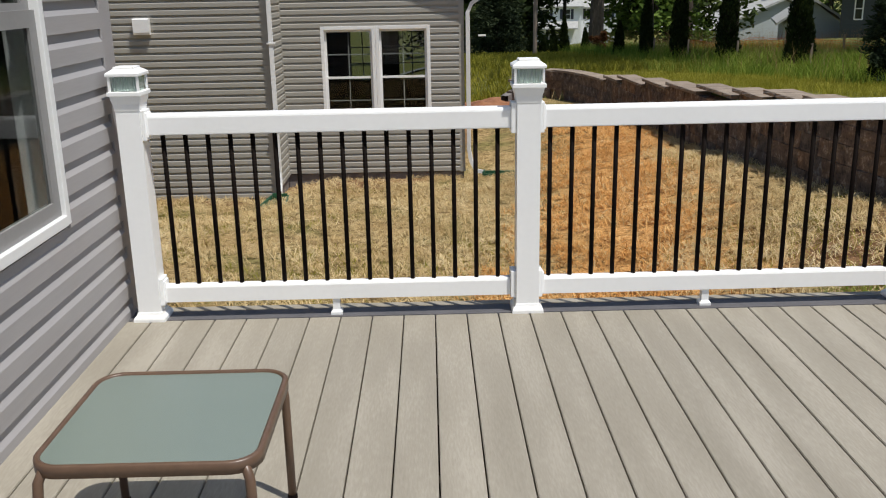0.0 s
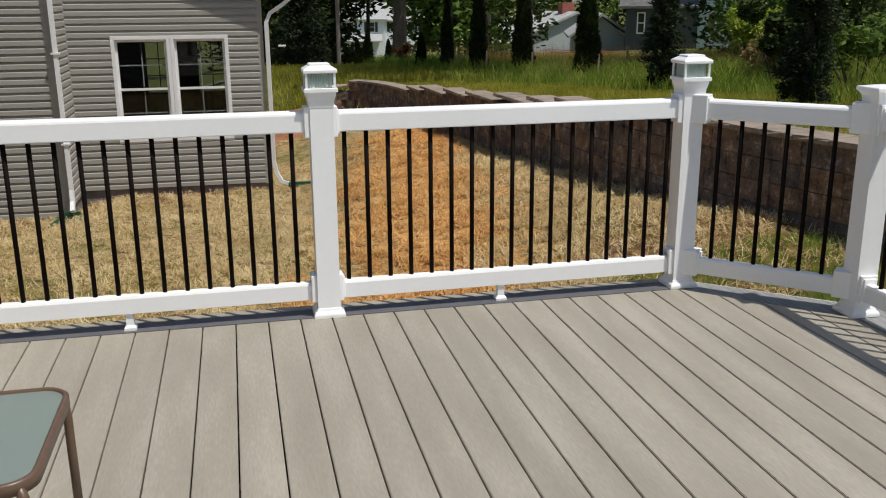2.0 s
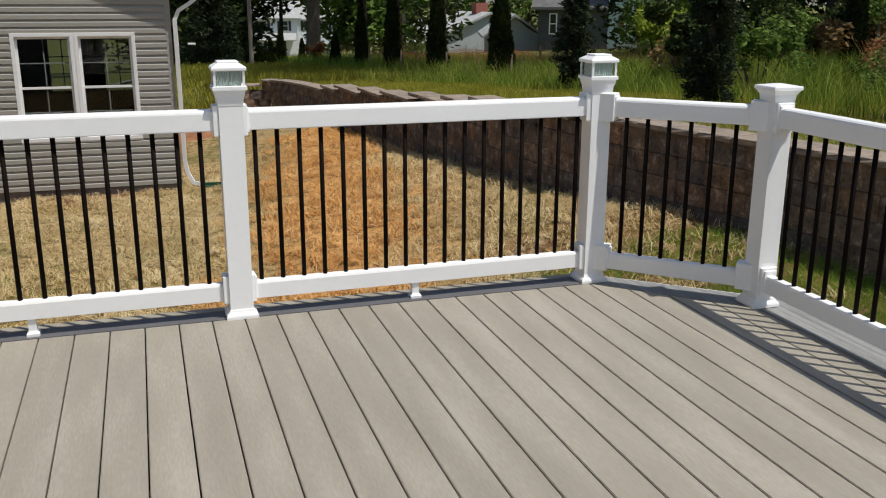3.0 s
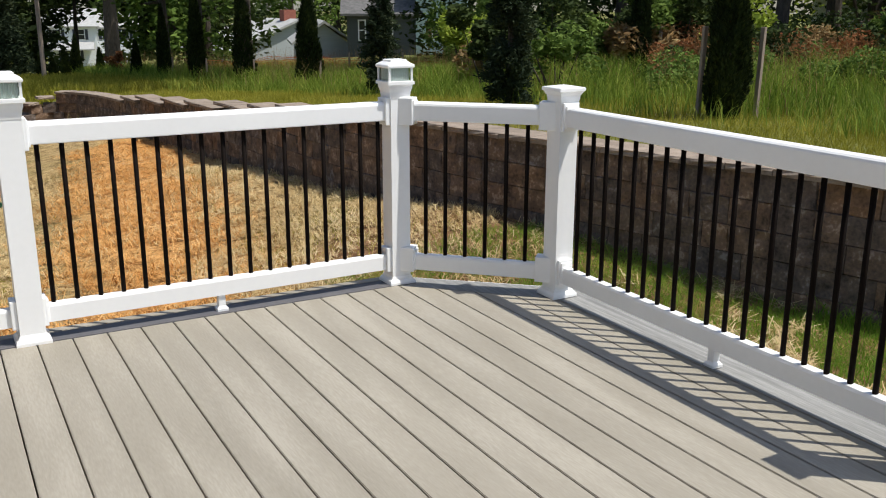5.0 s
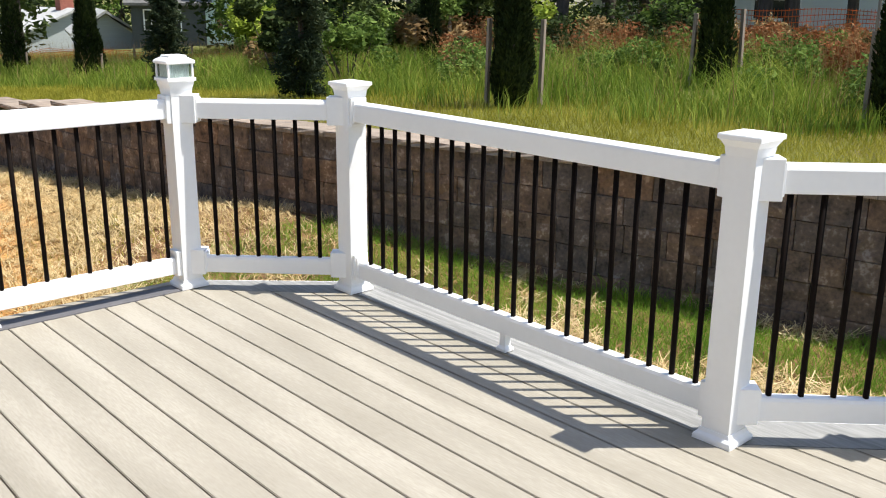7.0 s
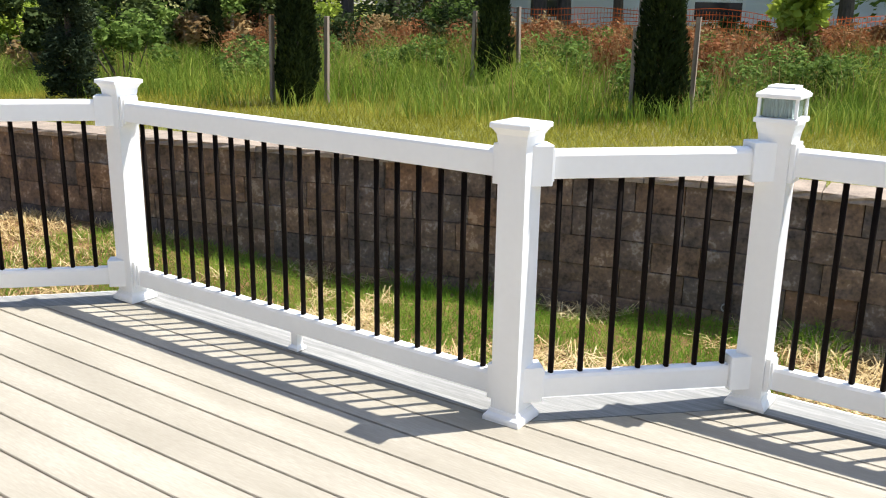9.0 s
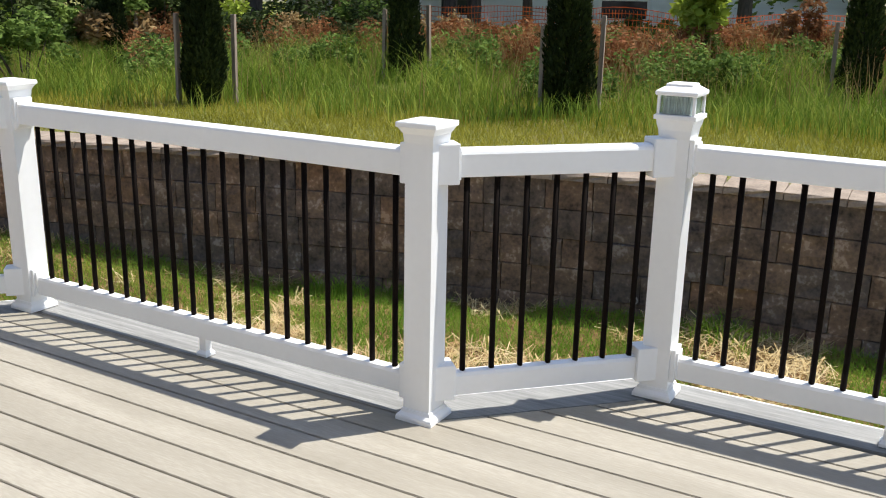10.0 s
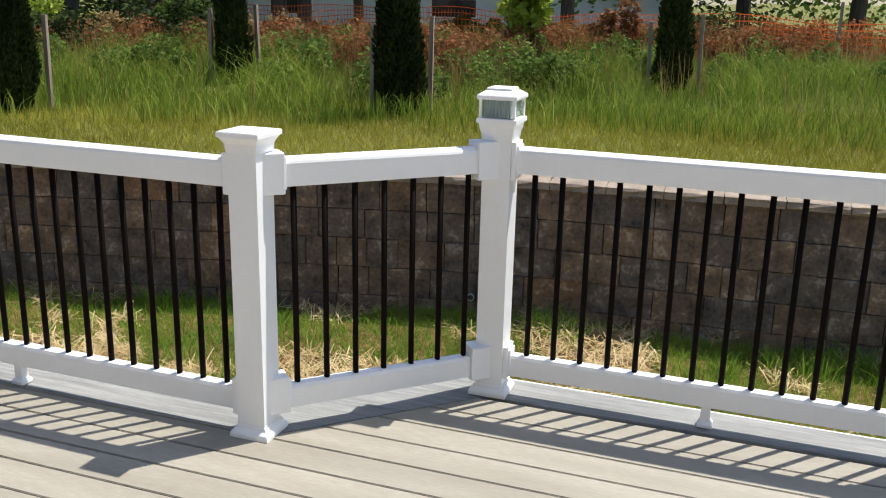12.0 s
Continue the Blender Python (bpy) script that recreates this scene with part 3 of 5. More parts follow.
def sash_window(parent, m, w, h, split, frame_w, mat, glass, muntins=(), deep=0.05, set_in=0.0, sw=0.03, sash_mat=None):
    """A framed window with local x along the wall, z up, its lower left outer corner at 0; split is the height of the meeting rail."""
    def put(name, bm, material_, par, label=""):
        bmesh.ops.transform(bm, matrix=m, verts=bm.verts)
        return part(name, bm, material_, par, label)
    for name, lo, hi in (("jamb", (0, -0.03, 0), (frame_w, deep, h)), ("jamb", (w - frame_w, -0.03, 0), (w, deep, h)), ("head", (frame_w, -0.03, h - frame_w), (w - frame_w, deep, h)), ("sill", (frame_w, -0.035, 0), (w - frame_w, deep, frame_w))):
        put(name, box(lo, hi, 0.004), mat, parent)
    for z0, z1, yy in ((frame_w, split + 0.018, set_in), (split - 0.018, h - frame_w, set_in + 0.018)):
        x0, x1 = frame_w, w - frame_w
        bm = bmesh.new()
        add_box(bm, (x0, yy, z0), (x0 + sw, yy + 0.025, z1))
        add_box(bm, (x1 - sw, yy, z0), (x1, yy + 0.025, z1))
        add_box(bm, (x0 + sw, yy, z0), (x1 - sw, yy + 0.025, z0 + sw))
        add_box(bm, (x0 + sw, yy, z1 - sw), (x1 - sw, yy + 0.025, z1))
        sash = put("sash", bm, sash_mat or mat, parent)
        pane = put("pane", box((x0 + sw, yy + 0.01, z0 + sw), (x1 - sw, yy + 0.014, z1 - sw)), glass, sash)
        pane.visible_shadow = False
        for mat_m in muntins:
            put("muntin", box(((x0 + x1) / 2 - 0.007, yy + 0.016, z0 + sw), ((x0 + x1) / 2 + 0.007, yy + 0.022, z1 - sw)), mat_m, sash)
            zm = (z0 + z1) / 2
            put("muntin", box((x0 + sw, yy + 0.0165, zm - 0.007), (x1 - sw, yy + 0.0225, zm + 0.007)), mat_m, sash)


WINDOW_GLASS = bpy.data.materials.new("window_glass")
WINDOW_GLASS.use_nodes = True
gb = WINDOW_GLASS.node_tree.nodes["Principled BSDF"]
gb.inputs["Transmission Weight"].default_value, gb.inputs["Roughness"].default_value, gb.inputs["IOR"].default_value = 1.0, 0.01, 1.4
gb.inputs["Base Color"].default_value = (0.3, 0.33, 0.33, 1)
gb.inputs["Specular IOR Level"].default_value = 0.2
# interior dimness put into a dark colour; wall cores share it
M_ROOM = material("darkened_room_surface", shades((0.07, 0.066, 0.06), 0.1), 0.9, scale=2)
M_ROOF = material("grey_shingle", [(0.07, 0.07, 0.07), (0.15, 0.145, 0.14)], 0.9, scale=4, bump=0.4)

# own house: the wall beside the deck
WX = -1.372
west = empty("wall_west", kind="structure", label="grey dutch-lap vinyl siding of the house beside the deck", category="wall")
m_west = pose(WX, 0, 0, 0, 0, 90)
WY0, WY1, WZ0, WZ1 = 1.9, 3.43, 0.61, 2.2
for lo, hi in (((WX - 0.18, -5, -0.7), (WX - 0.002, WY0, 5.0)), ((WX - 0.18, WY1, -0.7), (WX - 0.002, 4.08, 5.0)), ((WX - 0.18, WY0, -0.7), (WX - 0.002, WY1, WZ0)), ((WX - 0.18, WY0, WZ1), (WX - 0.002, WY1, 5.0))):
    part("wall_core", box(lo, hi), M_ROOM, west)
part("return_wall", box((-9.0, 4.08, -0.7), (WX - 0.002, 4.25, 5.0)), M_SIDING, west)
siding_courses(west, M_SIDING, 1.331 - 11 * 0.1238, 3.2, 0.1238, m_west, lambda z: [(-5.0, WY0 - 0.01), (WY1 + 0.01, 4.05)] if WZ0 - 0.02 < z < WZ1 + 0.05 else [(-5.0, 4.05)], 0.02, True)
part("corner_trim", box((WX, 4.055, -0.3), (WX + 0.016, 4.085, 3.2), 0.004), M_SIDING, west, "grey corner post")
SCREENED = WINDOW_GLASS.copy()
SCREENED.name = "dull_window_glass"
SCREENED.node_tree.nodes["Principled BSDF"].inputs["IOR"].default_value = 1.16
own_window = empty("window_1", kind="structure", label="white vinyl sash window with dark glass", category="window")
sash_window(own_window, m_west @ pose(WY0, 0, WZ0), WY1 - WY0, WZ1 - WZ0, 0.80, 0.042, M_TRIM, SCREENED, (), 0.12, -0.012, 0.062, M_SASH)
room = empty("room_behind_window", kind="structure", label="room behind the window, its dimness put into dark surfaces", category="room")
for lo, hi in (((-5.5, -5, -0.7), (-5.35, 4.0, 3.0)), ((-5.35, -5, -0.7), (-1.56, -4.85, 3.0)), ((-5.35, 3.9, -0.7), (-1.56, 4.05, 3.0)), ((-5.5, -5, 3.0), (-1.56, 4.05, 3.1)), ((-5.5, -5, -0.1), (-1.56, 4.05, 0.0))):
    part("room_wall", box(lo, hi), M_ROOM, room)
part("roof_own", box((-9.5, -6, 5.0), (-1.0, 4.6, 5.15)), M_ROOF, west)

# neighbour's house
NY, NX, NEAR_Y, RX = 12.9, 0.565, 12.0, -1.97
house = empty("neighbour_house", label="single-storey house with taupe vinyl siding and white trim", category="house")
LAP = 0.0925
NW = (-1.41, 0.11, -0.44, 0.965)
m_n = pose(0, NY, 0)
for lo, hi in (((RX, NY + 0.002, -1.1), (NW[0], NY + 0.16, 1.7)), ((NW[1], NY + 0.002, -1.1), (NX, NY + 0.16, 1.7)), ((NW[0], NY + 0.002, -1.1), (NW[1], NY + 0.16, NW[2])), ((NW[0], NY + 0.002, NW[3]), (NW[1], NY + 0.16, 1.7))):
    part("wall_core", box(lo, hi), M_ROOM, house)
siding_courses(house, M_SIDING_B, -1.085, 1.7, LAP, m_n, lambda z: [(RX + 0.03, NW[0]), (NW[1], NX - 0.06)] if NW[2] < z < NW[3] else [(RX + 0.03, NX - 0.06)], 0.026, True)
part("wall_core", box((-12, NEAR_Y + 0.002, -1.22), (RX - 0.002, NEAR_Y + 0.16, 4.2)), M_ROOM, house)
siding_courses(house, M_SIDING_B, -1.13 - LAP, 4.2, LAP, pose(0, NEAR_Y, 0), lambda z: [(-12, RX - 0.09)], 0.034, True)
part("wall_core", box((RX - 0.16, NEAR_Y + 0.165, -1.12), (RX - 0.002, NY + 4, 4.2)), M_ROOM, house)
siding_courses(house, M_SIDING_B, -1.11, 4.2, LAP, pose(RX, 0, 0, 0, 0, 90), lambda z: [(NEAR_Y + 0.02, NY - 0.035)], 0.021, True)
part("corner_trim", box((RX - 0.09, NEAR_Y - 0.035, -1.22), (RX, NEAR_Y - 0.002, 4.2)), M_SIDING_B, house, "taupe corner post")
part("corner_trim", box((RX, NEAR_Y - 0.022, -1.12), (RX + 0.02, NEAR_Y + 0.06, 4.2)), M_SIDING_B, house)
part("corner_trim", box((RX + 0.0, NY - 0.035, -1.1), (RX + 0.03, NY - 0.002, 1.7)), M_SIDING_B, house)
part("corner_trim", box((NX - 0.06, NY - 0.022, -1.1), (NX + 0.012, NY - 0.002, 1.7)), M_SIDING_B, house, "taupe corner post")
part("side_wall", box((NX - 0.15, NY + 0.16, -1.1), (NX, 19.0, 1.7)), M_SIDING_B, house)
part("foundation", box((RX, NY + 0.01, -1.5), (NX - 0.01, NY + 0.15, -1.085)), M_FOUND, house, "grey concrete foundation")
part("foundation", box((-12, NEAR_Y + 0.01, -1.7), (RX - 0.01, NEAR_Y + 0.15, -1.225)), M_FOUND, house)
part("foundation", box((RX - 0.15, NEAR_Y + 0.15, -1.6), (RX - 0.01, NY + 0.1, -1.115)), M_FOUND, house)
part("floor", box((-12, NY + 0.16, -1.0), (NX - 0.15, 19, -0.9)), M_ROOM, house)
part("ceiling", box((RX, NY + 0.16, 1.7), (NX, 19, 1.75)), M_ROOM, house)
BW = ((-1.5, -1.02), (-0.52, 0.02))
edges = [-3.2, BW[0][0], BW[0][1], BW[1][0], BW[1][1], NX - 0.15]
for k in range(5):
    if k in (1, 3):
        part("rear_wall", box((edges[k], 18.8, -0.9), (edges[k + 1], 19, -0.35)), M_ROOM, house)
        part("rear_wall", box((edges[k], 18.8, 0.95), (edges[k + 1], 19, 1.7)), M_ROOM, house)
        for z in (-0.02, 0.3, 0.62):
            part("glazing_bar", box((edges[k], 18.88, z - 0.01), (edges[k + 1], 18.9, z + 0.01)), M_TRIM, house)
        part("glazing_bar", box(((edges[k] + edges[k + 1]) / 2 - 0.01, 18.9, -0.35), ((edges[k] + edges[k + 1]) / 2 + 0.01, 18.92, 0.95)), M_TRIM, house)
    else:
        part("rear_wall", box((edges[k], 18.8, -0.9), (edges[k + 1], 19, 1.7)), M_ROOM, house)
# low roof over the one-storey part, its eaves along the far side
bm = prism([(RX, 2.9), (NX + 0.45, 1.62), (NX + 0.45, 1.72), (RX, 3.0)], NY - 0.25, 19.3, "y")
part("roof", bm, M_ROOF, house, "grey shingle roof")
part("gable_wall", slab([(0, 0), (1, 0), (1, 1)], 0, 0.01, 0), M_SIDING_B, house).matrix_world = Matrix(((NX - RX, 0, 0, RX), (0, 0, 1, NY + 0.01), (0, 1.28, 0, 1.7), (0, 0, 0, 1))) @ Matrix(((-1, 0, 0, 1), (0, 1, 0, 0), (0, 0, 1, 0), (0, 0, 0, 1)))
part("upper_block", box((-12, NEAR_Y + 0.17, 4.2), (RX, 19, 4.4)), M_ROOF, house)
for k in range(2):
    w2 = (NW[1] - NW[0]) / 2
    leaf = part("window", box((NW[0] + k * w2 - 0.0, NY - 0.02, NW[2] - 0.02), (NW[0] + (k + 1) * w2, NY + 0.01, NW[2])), M_TRIM, house, "white double-hung window with a grid of bars")
    sash_window(leaf, m_n @ pose(NW[0] + k * w2, 0, NW[2]), w2 - 0.002, NW[3] - NW[2], 0.70, 0.05, M_TRIM, WINDOW_GLASS, (M_TRIM,), 0.06)

vent = empty("dryer_vent", label="white square vent hood on the siding", category="vent")
part("hood", prism([(0, 0), (-0.09, 0.0), (-0.1, 0.03), (-0.1, 0.19), (-0.07, 0.205), (0, 0.205)], -3.665, -3.46), M_TRIM, vent).matrix_world = pose(0, NEAR_Y - 0.012, 0.945)
part("flange", box((-3.695, NEAR_Y - 0.022, 0.92), (-3.43, NEAR_Y - 0.012, 1.17)), M_SIDING_B, vent)


def downspout(name, pts, label):
    sp = empty(name, label=label, category="downspout", group="downspouts")
    part("pipe", tube(pts, 0.036, 4), M_TRIM, sp)
    for z in (-0.3, 0.8):
        x0, y0 = pts[-3][0], pts[-3][1]
        part("strap", box((x0 - 0.05, y0 - 0.04, z), (x0 + 0.05, y0 + 0.045, z + 0.02)), M_TRIM, sp)
    return sp


gz = float(land(-1.9, 11.6))
downspout("downspout", [(-1.92, 11.75, gz + 0.1), (-1.925, 11.86, gz + 0.2), (-1.93, 11.9, gz + 0.35), (-1.93, 11.9, 2.5), (-1.93, 11.9, 4.1)], "white downspout at the inner corner")
gz2 = float(land(0.8, 12.7))
downspout("downspout", [(0.825, 12.75, gz2 + 0.08), (0.725, 12.8, gz2 + 0.1), (0.655, 12.83, gz2 + 0.24), (0.630, 12.84, gz2 + 0.4), (0.630, 12.84, 0.3), (0.630, 12.84, 1.12), (0.685, 12.84, 1.24), (0.825, 12.82, 1.33), (0.945, 12.82, 1.42), (0.965, 12.82, 1.6)], "white downspout with a curved elbow at the house corner")
bm = prism([(0.98, 1.58), (1.08, 1.58), (1.1, 1.7), (0.97, 1.7)], NY - 0.25, 19.3, "y")
tagged(part("gutter", bm, M_TRIM), "white gutter along the eave of the low roof", "gutter")


def splash_block(x, y, yaw, length, label):
    g = float(land(x, y))
    bm = bmesh.new()
    add_box(bm, (-0.1, 0, 0), (0.1, length, 0.025), 0.006)
    add_box(bm, (-0.12, 0, 0), (-0.1, length, 0.09), 0.004)
    add_box(bm, (0.1, 0, 0), (0.12, length, 0.09), 0.004)
    add_box(bm, (-0.1, -0.02, 0), (0.1, 0.0, 0.11), 0.004)
    for v in bm.verts:
        v.co.x *= 1 + 0.5 * v.co.y / length
    ob = tagged(part("splash_block", bm, M_GREEN_PLASTIC), label, "splash block", "splash blocks")
    ob.matrix_world = pose(x, y, g - 0.005, 0, 0, yaw)
    return ob


splash_block(-1.93, 11.78, 180, 0.62, "dark green plastic splash block under the downspout")
splash_block(0.84, 12.72, -100, 0.75, "green plastic splash block lying in the straw")

# ---- side table ----
table = empty("side_table", pose(-0.609, 2.087, 0), label="small patio table with bronze frame and frosted glass top", category="side table")
TH = 0.43


def rounded(hx, hy, r, n=8):
    out = []
    for cxx, cyy, a0 in ((hx - r, hy - r, 0), (-hx + r, hy - r, 90), (-hx + r, -hy + r, 180), (hx - r, -hy + r, 270)):
        out += [(cxx + r * math.cos(radians(a0 + 90 * k / n)), cyy + r * math.sin(radians(a0 + 90 * k / n))) for k in range(n + 1)]
    return out


outer, inner = rounded(0.274, 0.273, 0.077), rounded(0.259, 0.258, 0.064)
bm = bmesh.new()
lv = []
for loop, z in ((outer, TH - 0.032), (outer, TH - 0.004), ([((a[0] + b[0]) / 2, (a[1] + b[1]) / 2) for a, b in zip(outer, inner)], TH + 0.002), (inner, TH - 0.002), (inner, TH - 0.032)):
    lv.append([bm.verts.new((px, py, z)) for px, py in loop])
for a, b in zip(lv, lv[1:] + lv[:1]):
    for k in range(len(a)):
        bm.faces.new((a[k], a[(k + 1) % len(a)], b[(k + 1) % len(a)], b[k]))
part("frame", bm, M_TABLE, table, smooth=True)
FROST = bpy.data.materials.new("frosted_glass")
FROST.use_nodes = True
fb = FROST.node_tree.nodes["Principled BSDF"]
fb.inputs["Base Color"].default_value = (0.27, 0.325, 0.285, 1)
fb.inputs["Transmission Weight"].default_value, fb.inputs["Roughness"].default_value = 0.3, 0.09
fn = FROST.node_tree.nodes.new("ShaderNodeTexVoronoi")
fn.inputs["Scale"].default_value = 220
fbump = FROST.node_tree.nodes.new("ShaderNodeBump")
fbump.inputs["Strength"].default_value, fbump.inputs["Distance"].default_value = 0.12, 0.002
FROST.node_tree.links.new(fn.outputs[0], fbump.inputs["Height"])
FROST.node_tree.links.new(fbump.outputs[0], fb.inputs["Normal"])
part("tabletop", slab(rounded(0.259, 0.258, 0.064), TH - 0.012, TH - 0.006, 0), FROST, table, "pale green pebbled glass top")
for sx in (-1, 1):
    for sy in (-1, 1):
        cx0, cy0 = sx * 0.228, sy * 0.238
        pts = [(cx0 * 0.96, cy0 * 0.96, TH - 0.02), (cx0 * 1.05, cy0 * 1.05, TH - 0.026), (cx0 * 1.09, cy0 * 1.09, TH - 0.05), (cx0 * 1.1, cy0 * 1.11, TH - 0.09), (cx0 * 1.1, cy0 * 1.12, TH - 0.2), (cx0 * 1.1, cy0 * 1.14, 0.012)]
        leg = part("leg", tube(pts, 0.0125, 12), M_TABLE, table, smooth=True)
        part("foot_cap", tube([(cx0 * 1.1, cy0 * 1.14, 0.0), (cx0 * 1.1, cy0 * 1.14, 0.02)], 0.015, 12), M_BLACK, leg)

# ---- plants ----
def leaf_material(name, colours, island=0.25, rough=0.7, glow=0.32):
    """Foliage: colour by leaf, with some light let through."""
    m = bpy.data.materials.new(name)
    m.use_nodes = True
    n, l = m.node_tree.nodes, m.node_tree.links
    b = n["Principled BSDF"]
    geo = n.new("ShaderNodeNewGeometry")
    r = n.new("ShaderNodeValToRGB")
    el = r.color_ramp.elements
    el[0].color, el[1].color = (*colours[0], 1), (*colours[-1], 1)
    for k, c in enumerate(colours[1:-1]):
        el.new((k + 1) / (len(colours) - 1)).color = (*c, 1)
    big = n.new("ShaderNodeTexNoise")
    big.inputs["Scale"].default_value, big.inputs["Detail"].default_value = 1.3, 4.0
    l.new(geo.outputs["Position"], big.inputs["Vector"])
    mixer = n.new("ShaderNodeMath")
    mixer.operation = "MULTIPLY_ADD"
    l.new(geo.outputs["Random Per Island"], mixer.inputs[0])
    mixer.inputs[1].default_value = 0.6
    sub = n.new("ShaderNodeMath")
    sub.operation = "MULTIPLY_ADD"
    l.new(big.outputs[0], sub.inputs[0])
    sub.inputs[1].default_value, sub.inputs[2].default_value = 1.3, -0.45
    l.new(sub.outputs[0], mixer.inputs[2])
    l.new(mixer.outputs[0], r.inputs[0])
    l.new(r.outputs[0], b.inputs["Base Color"])
    b.inputs["Roughness"].default_value, b.inputs["Specular IOR Level"].default_value = rough, 0.08
    tr = n.new("ShaderNodeBsdfTranslucent")
    l.new(r.outputs[0], tr.inputs[0])
    ms = n.new("ShaderNodeMixShader")
    ms.inputs[0].default_value = glow
    l.new(b.outputs[0], ms.inputs[1])
    l.new(tr.outputs[0], ms.inputs[2])
    l.new(ms.outputs[0], n["Material Output"].inputs[0])
    return m


M_LAWN = leaf_material("mown_grass", [(0.16, 0.155, 0.015), (0.30, 0.285, 0.036), (0.46, 0.41, 0.08)])
M_TALL = leaf_material("tall_grass", [(0.06, 0.12, 0.014), (0.18, 0.26, 0.034), (0.42, 0.44, 0.09)])
M_SPROUT = leaf_material("young_grass", [(0.07, 0.17, 0.016), (0.16, 0.29, 0.03), (0.34, 0.39, 0.07)])
M_STRAW = leaf_material("straw", [(0.34, 0.23, 0.10), (0.55, 0.41, 0.2), (0.74, 0.62, 0.38)], glow=0.1)
M_STRAW_ORANGE = leaf_material("fresh_orange_straw", [(0.42, 0.19, 0.05), (0.64, 0.34, 0.11), (0.78, 0.52, 0.23)], glow=0.1)
M_CEDAR = leaf_material("arborvitae_foliage", [(0.010, 0.016, 0.006), (0.024, 0.037, 0.011), (0.07, 0.088, 0.022)], glow=0.12)
M_SPRUCE = leaf_material("spruce_needles", [(0.012, 0.022, 0.013), (0.03, 0.045, 0.022), (0.06, 0.075, 0.035)], glow=0.1)
M_LEAF = leaf_material("green_leaves", [(0.05, 0.085, 0.018), (0.11, 0.175, 0.035), (0.22, 0.3, 0.07)])
M_LEAF_LIGHT = leaf_material("yellow_green_leaves", [(0.14, 0.2, 0.025), (0.28, 0.36, 0.045), (0.42, 0.48, 0.09)])
M_LEAF_DARK = leaf_material("dark_leaves", [(0.018, 0.028, 0.01), (0.04, 0.06, 0.018), (0.085, 0.115, 0.03)], glow=0.15)
M_LEAF_RED = leaf_material("reddish_leaves", [(0.10, 0.04, 0.018), (0.20, 0.085, 0.035), (0.30, 0.17, 0.08)])
M_WEED = leaf_material("dry_weeds", [(0.17, 0.10, 0.04), (0.31, 0.2, 0.085), (0.46, 0.36, 0.18)])
M_BARK = material("dark_bark", [(0.03, 0.024, 0.018), (0.09, 0.07, 0.055)], 0.95, scale=8, stretch=(3, 3, 0.6), bump=0.8)
M_STAKE = material("weathered_stake", [(0.2, 0.15, 0.115), (0.38, 0.30, 0.235)], 0.9, scale=10, stretch=(3, 3, 0.4), bump=0.3)
M_ORANGE = leaf_material("orange_fence_plastic", [(0.5, 0.1, 0.03), (0.7, 0.15, 0.04), (0.8, 0.24, 0.08)], glow=0.5)
M_WIRE = material("dark_tie", shades((0.02, 0.02, 0.02), 0.2), 0.6)

gen = np.random.default_rng(11)


def blades(name, pts, height, width, lean, mat, label, category, bend=True):
    """Grass as narrow bent blades rising from pts."""
    n = len(pts)
    a = gen.uniform(0, 2 * np.pi, n)
    h = height * gen.uniform(0.55, 1.25, n)
    w = width * gen.uniform(0.7, 1.3, n)
    side = np.stack([np.cos(a), np.sin(a), np.zeros(n)], 1)
    b = gen.uniform(0, 2 * np.pi, n)
    out = np.stack([np.cos(b), np.sin(b), np.zeros(n)], 1) * (lean * gen.uniform(0.2, 1.4, n) * h)[:, None]
    up = np.array([0, 0, 1.0])
    p0 = pts - up * 0.01
    p1 = pts + up * (0.55 * h)[:, None] + out * 0.3
    p2 = pts + up * (h * (1 - 0.15 * lean))[:, None] + out
    k = side * (w / 2)[:, None]
    if bend:
        v = np.stack([p0 - k, p0 + k, p1 + k * 0.8, p1 - k * 0.8, p2 + k * 0.1, p2 - k * 0.1], 1).reshape(-1, 3)
        i = np.arange(n)[:, None] * 6
        q = np.concatenate([i + [[0, 1, 2, 3]], i + [[3, 2, 4, 5]]], 0)
    else:
        v = np.stack([p0 - k, p0 + k, p2 + k * 0.12, p2 - k * 0.12], 1).reshape(-1, 3)
        q = np.arange(n)[:, None] * 4 + [[0, 1, 2, 3]]
    return tagged(new(name, mesh_of(name, v, q, [mat])), label, category, kind="stuff")


def strands(name, pts, length, width, mat, label, lift=0.03):
    """Loose straw lying crosswise on the ground."""
    n = len(pts)
    a = gen.uniform(0, 2 * np.pi, n)
    l2 = length * gen.uniform(0.4, 1.2, n) / 2
    d = np.stack([np.cos(a) * l2, np.sin(a) * l2, gen.uniform(-1, 1, n) * lift], 1)
    k = np.stack([-np.sin(a), np.cos(a), gen.uniform(-0.4, 0.4, n)], 1) * (width * gen.uniform(0.6, 1.3, n) / 2)[:, None]
    c = pts + np.array([0, 0, 1.0]) * (np.abs(d[:, 2]) + gen.uniform(0.004, 0.02, n))[:, None]
    v = np.stack([c - d - k, c - d + k, c + d + k, c + d - k], 1).reshape(-1, 3)
    q = np.arange(n)[:, None] * 4 + [[0, 1, 2, 3]]
    return tagged(new(name, mesh_of(name, v, q, [mat])), label, "straw", kind="stuff")


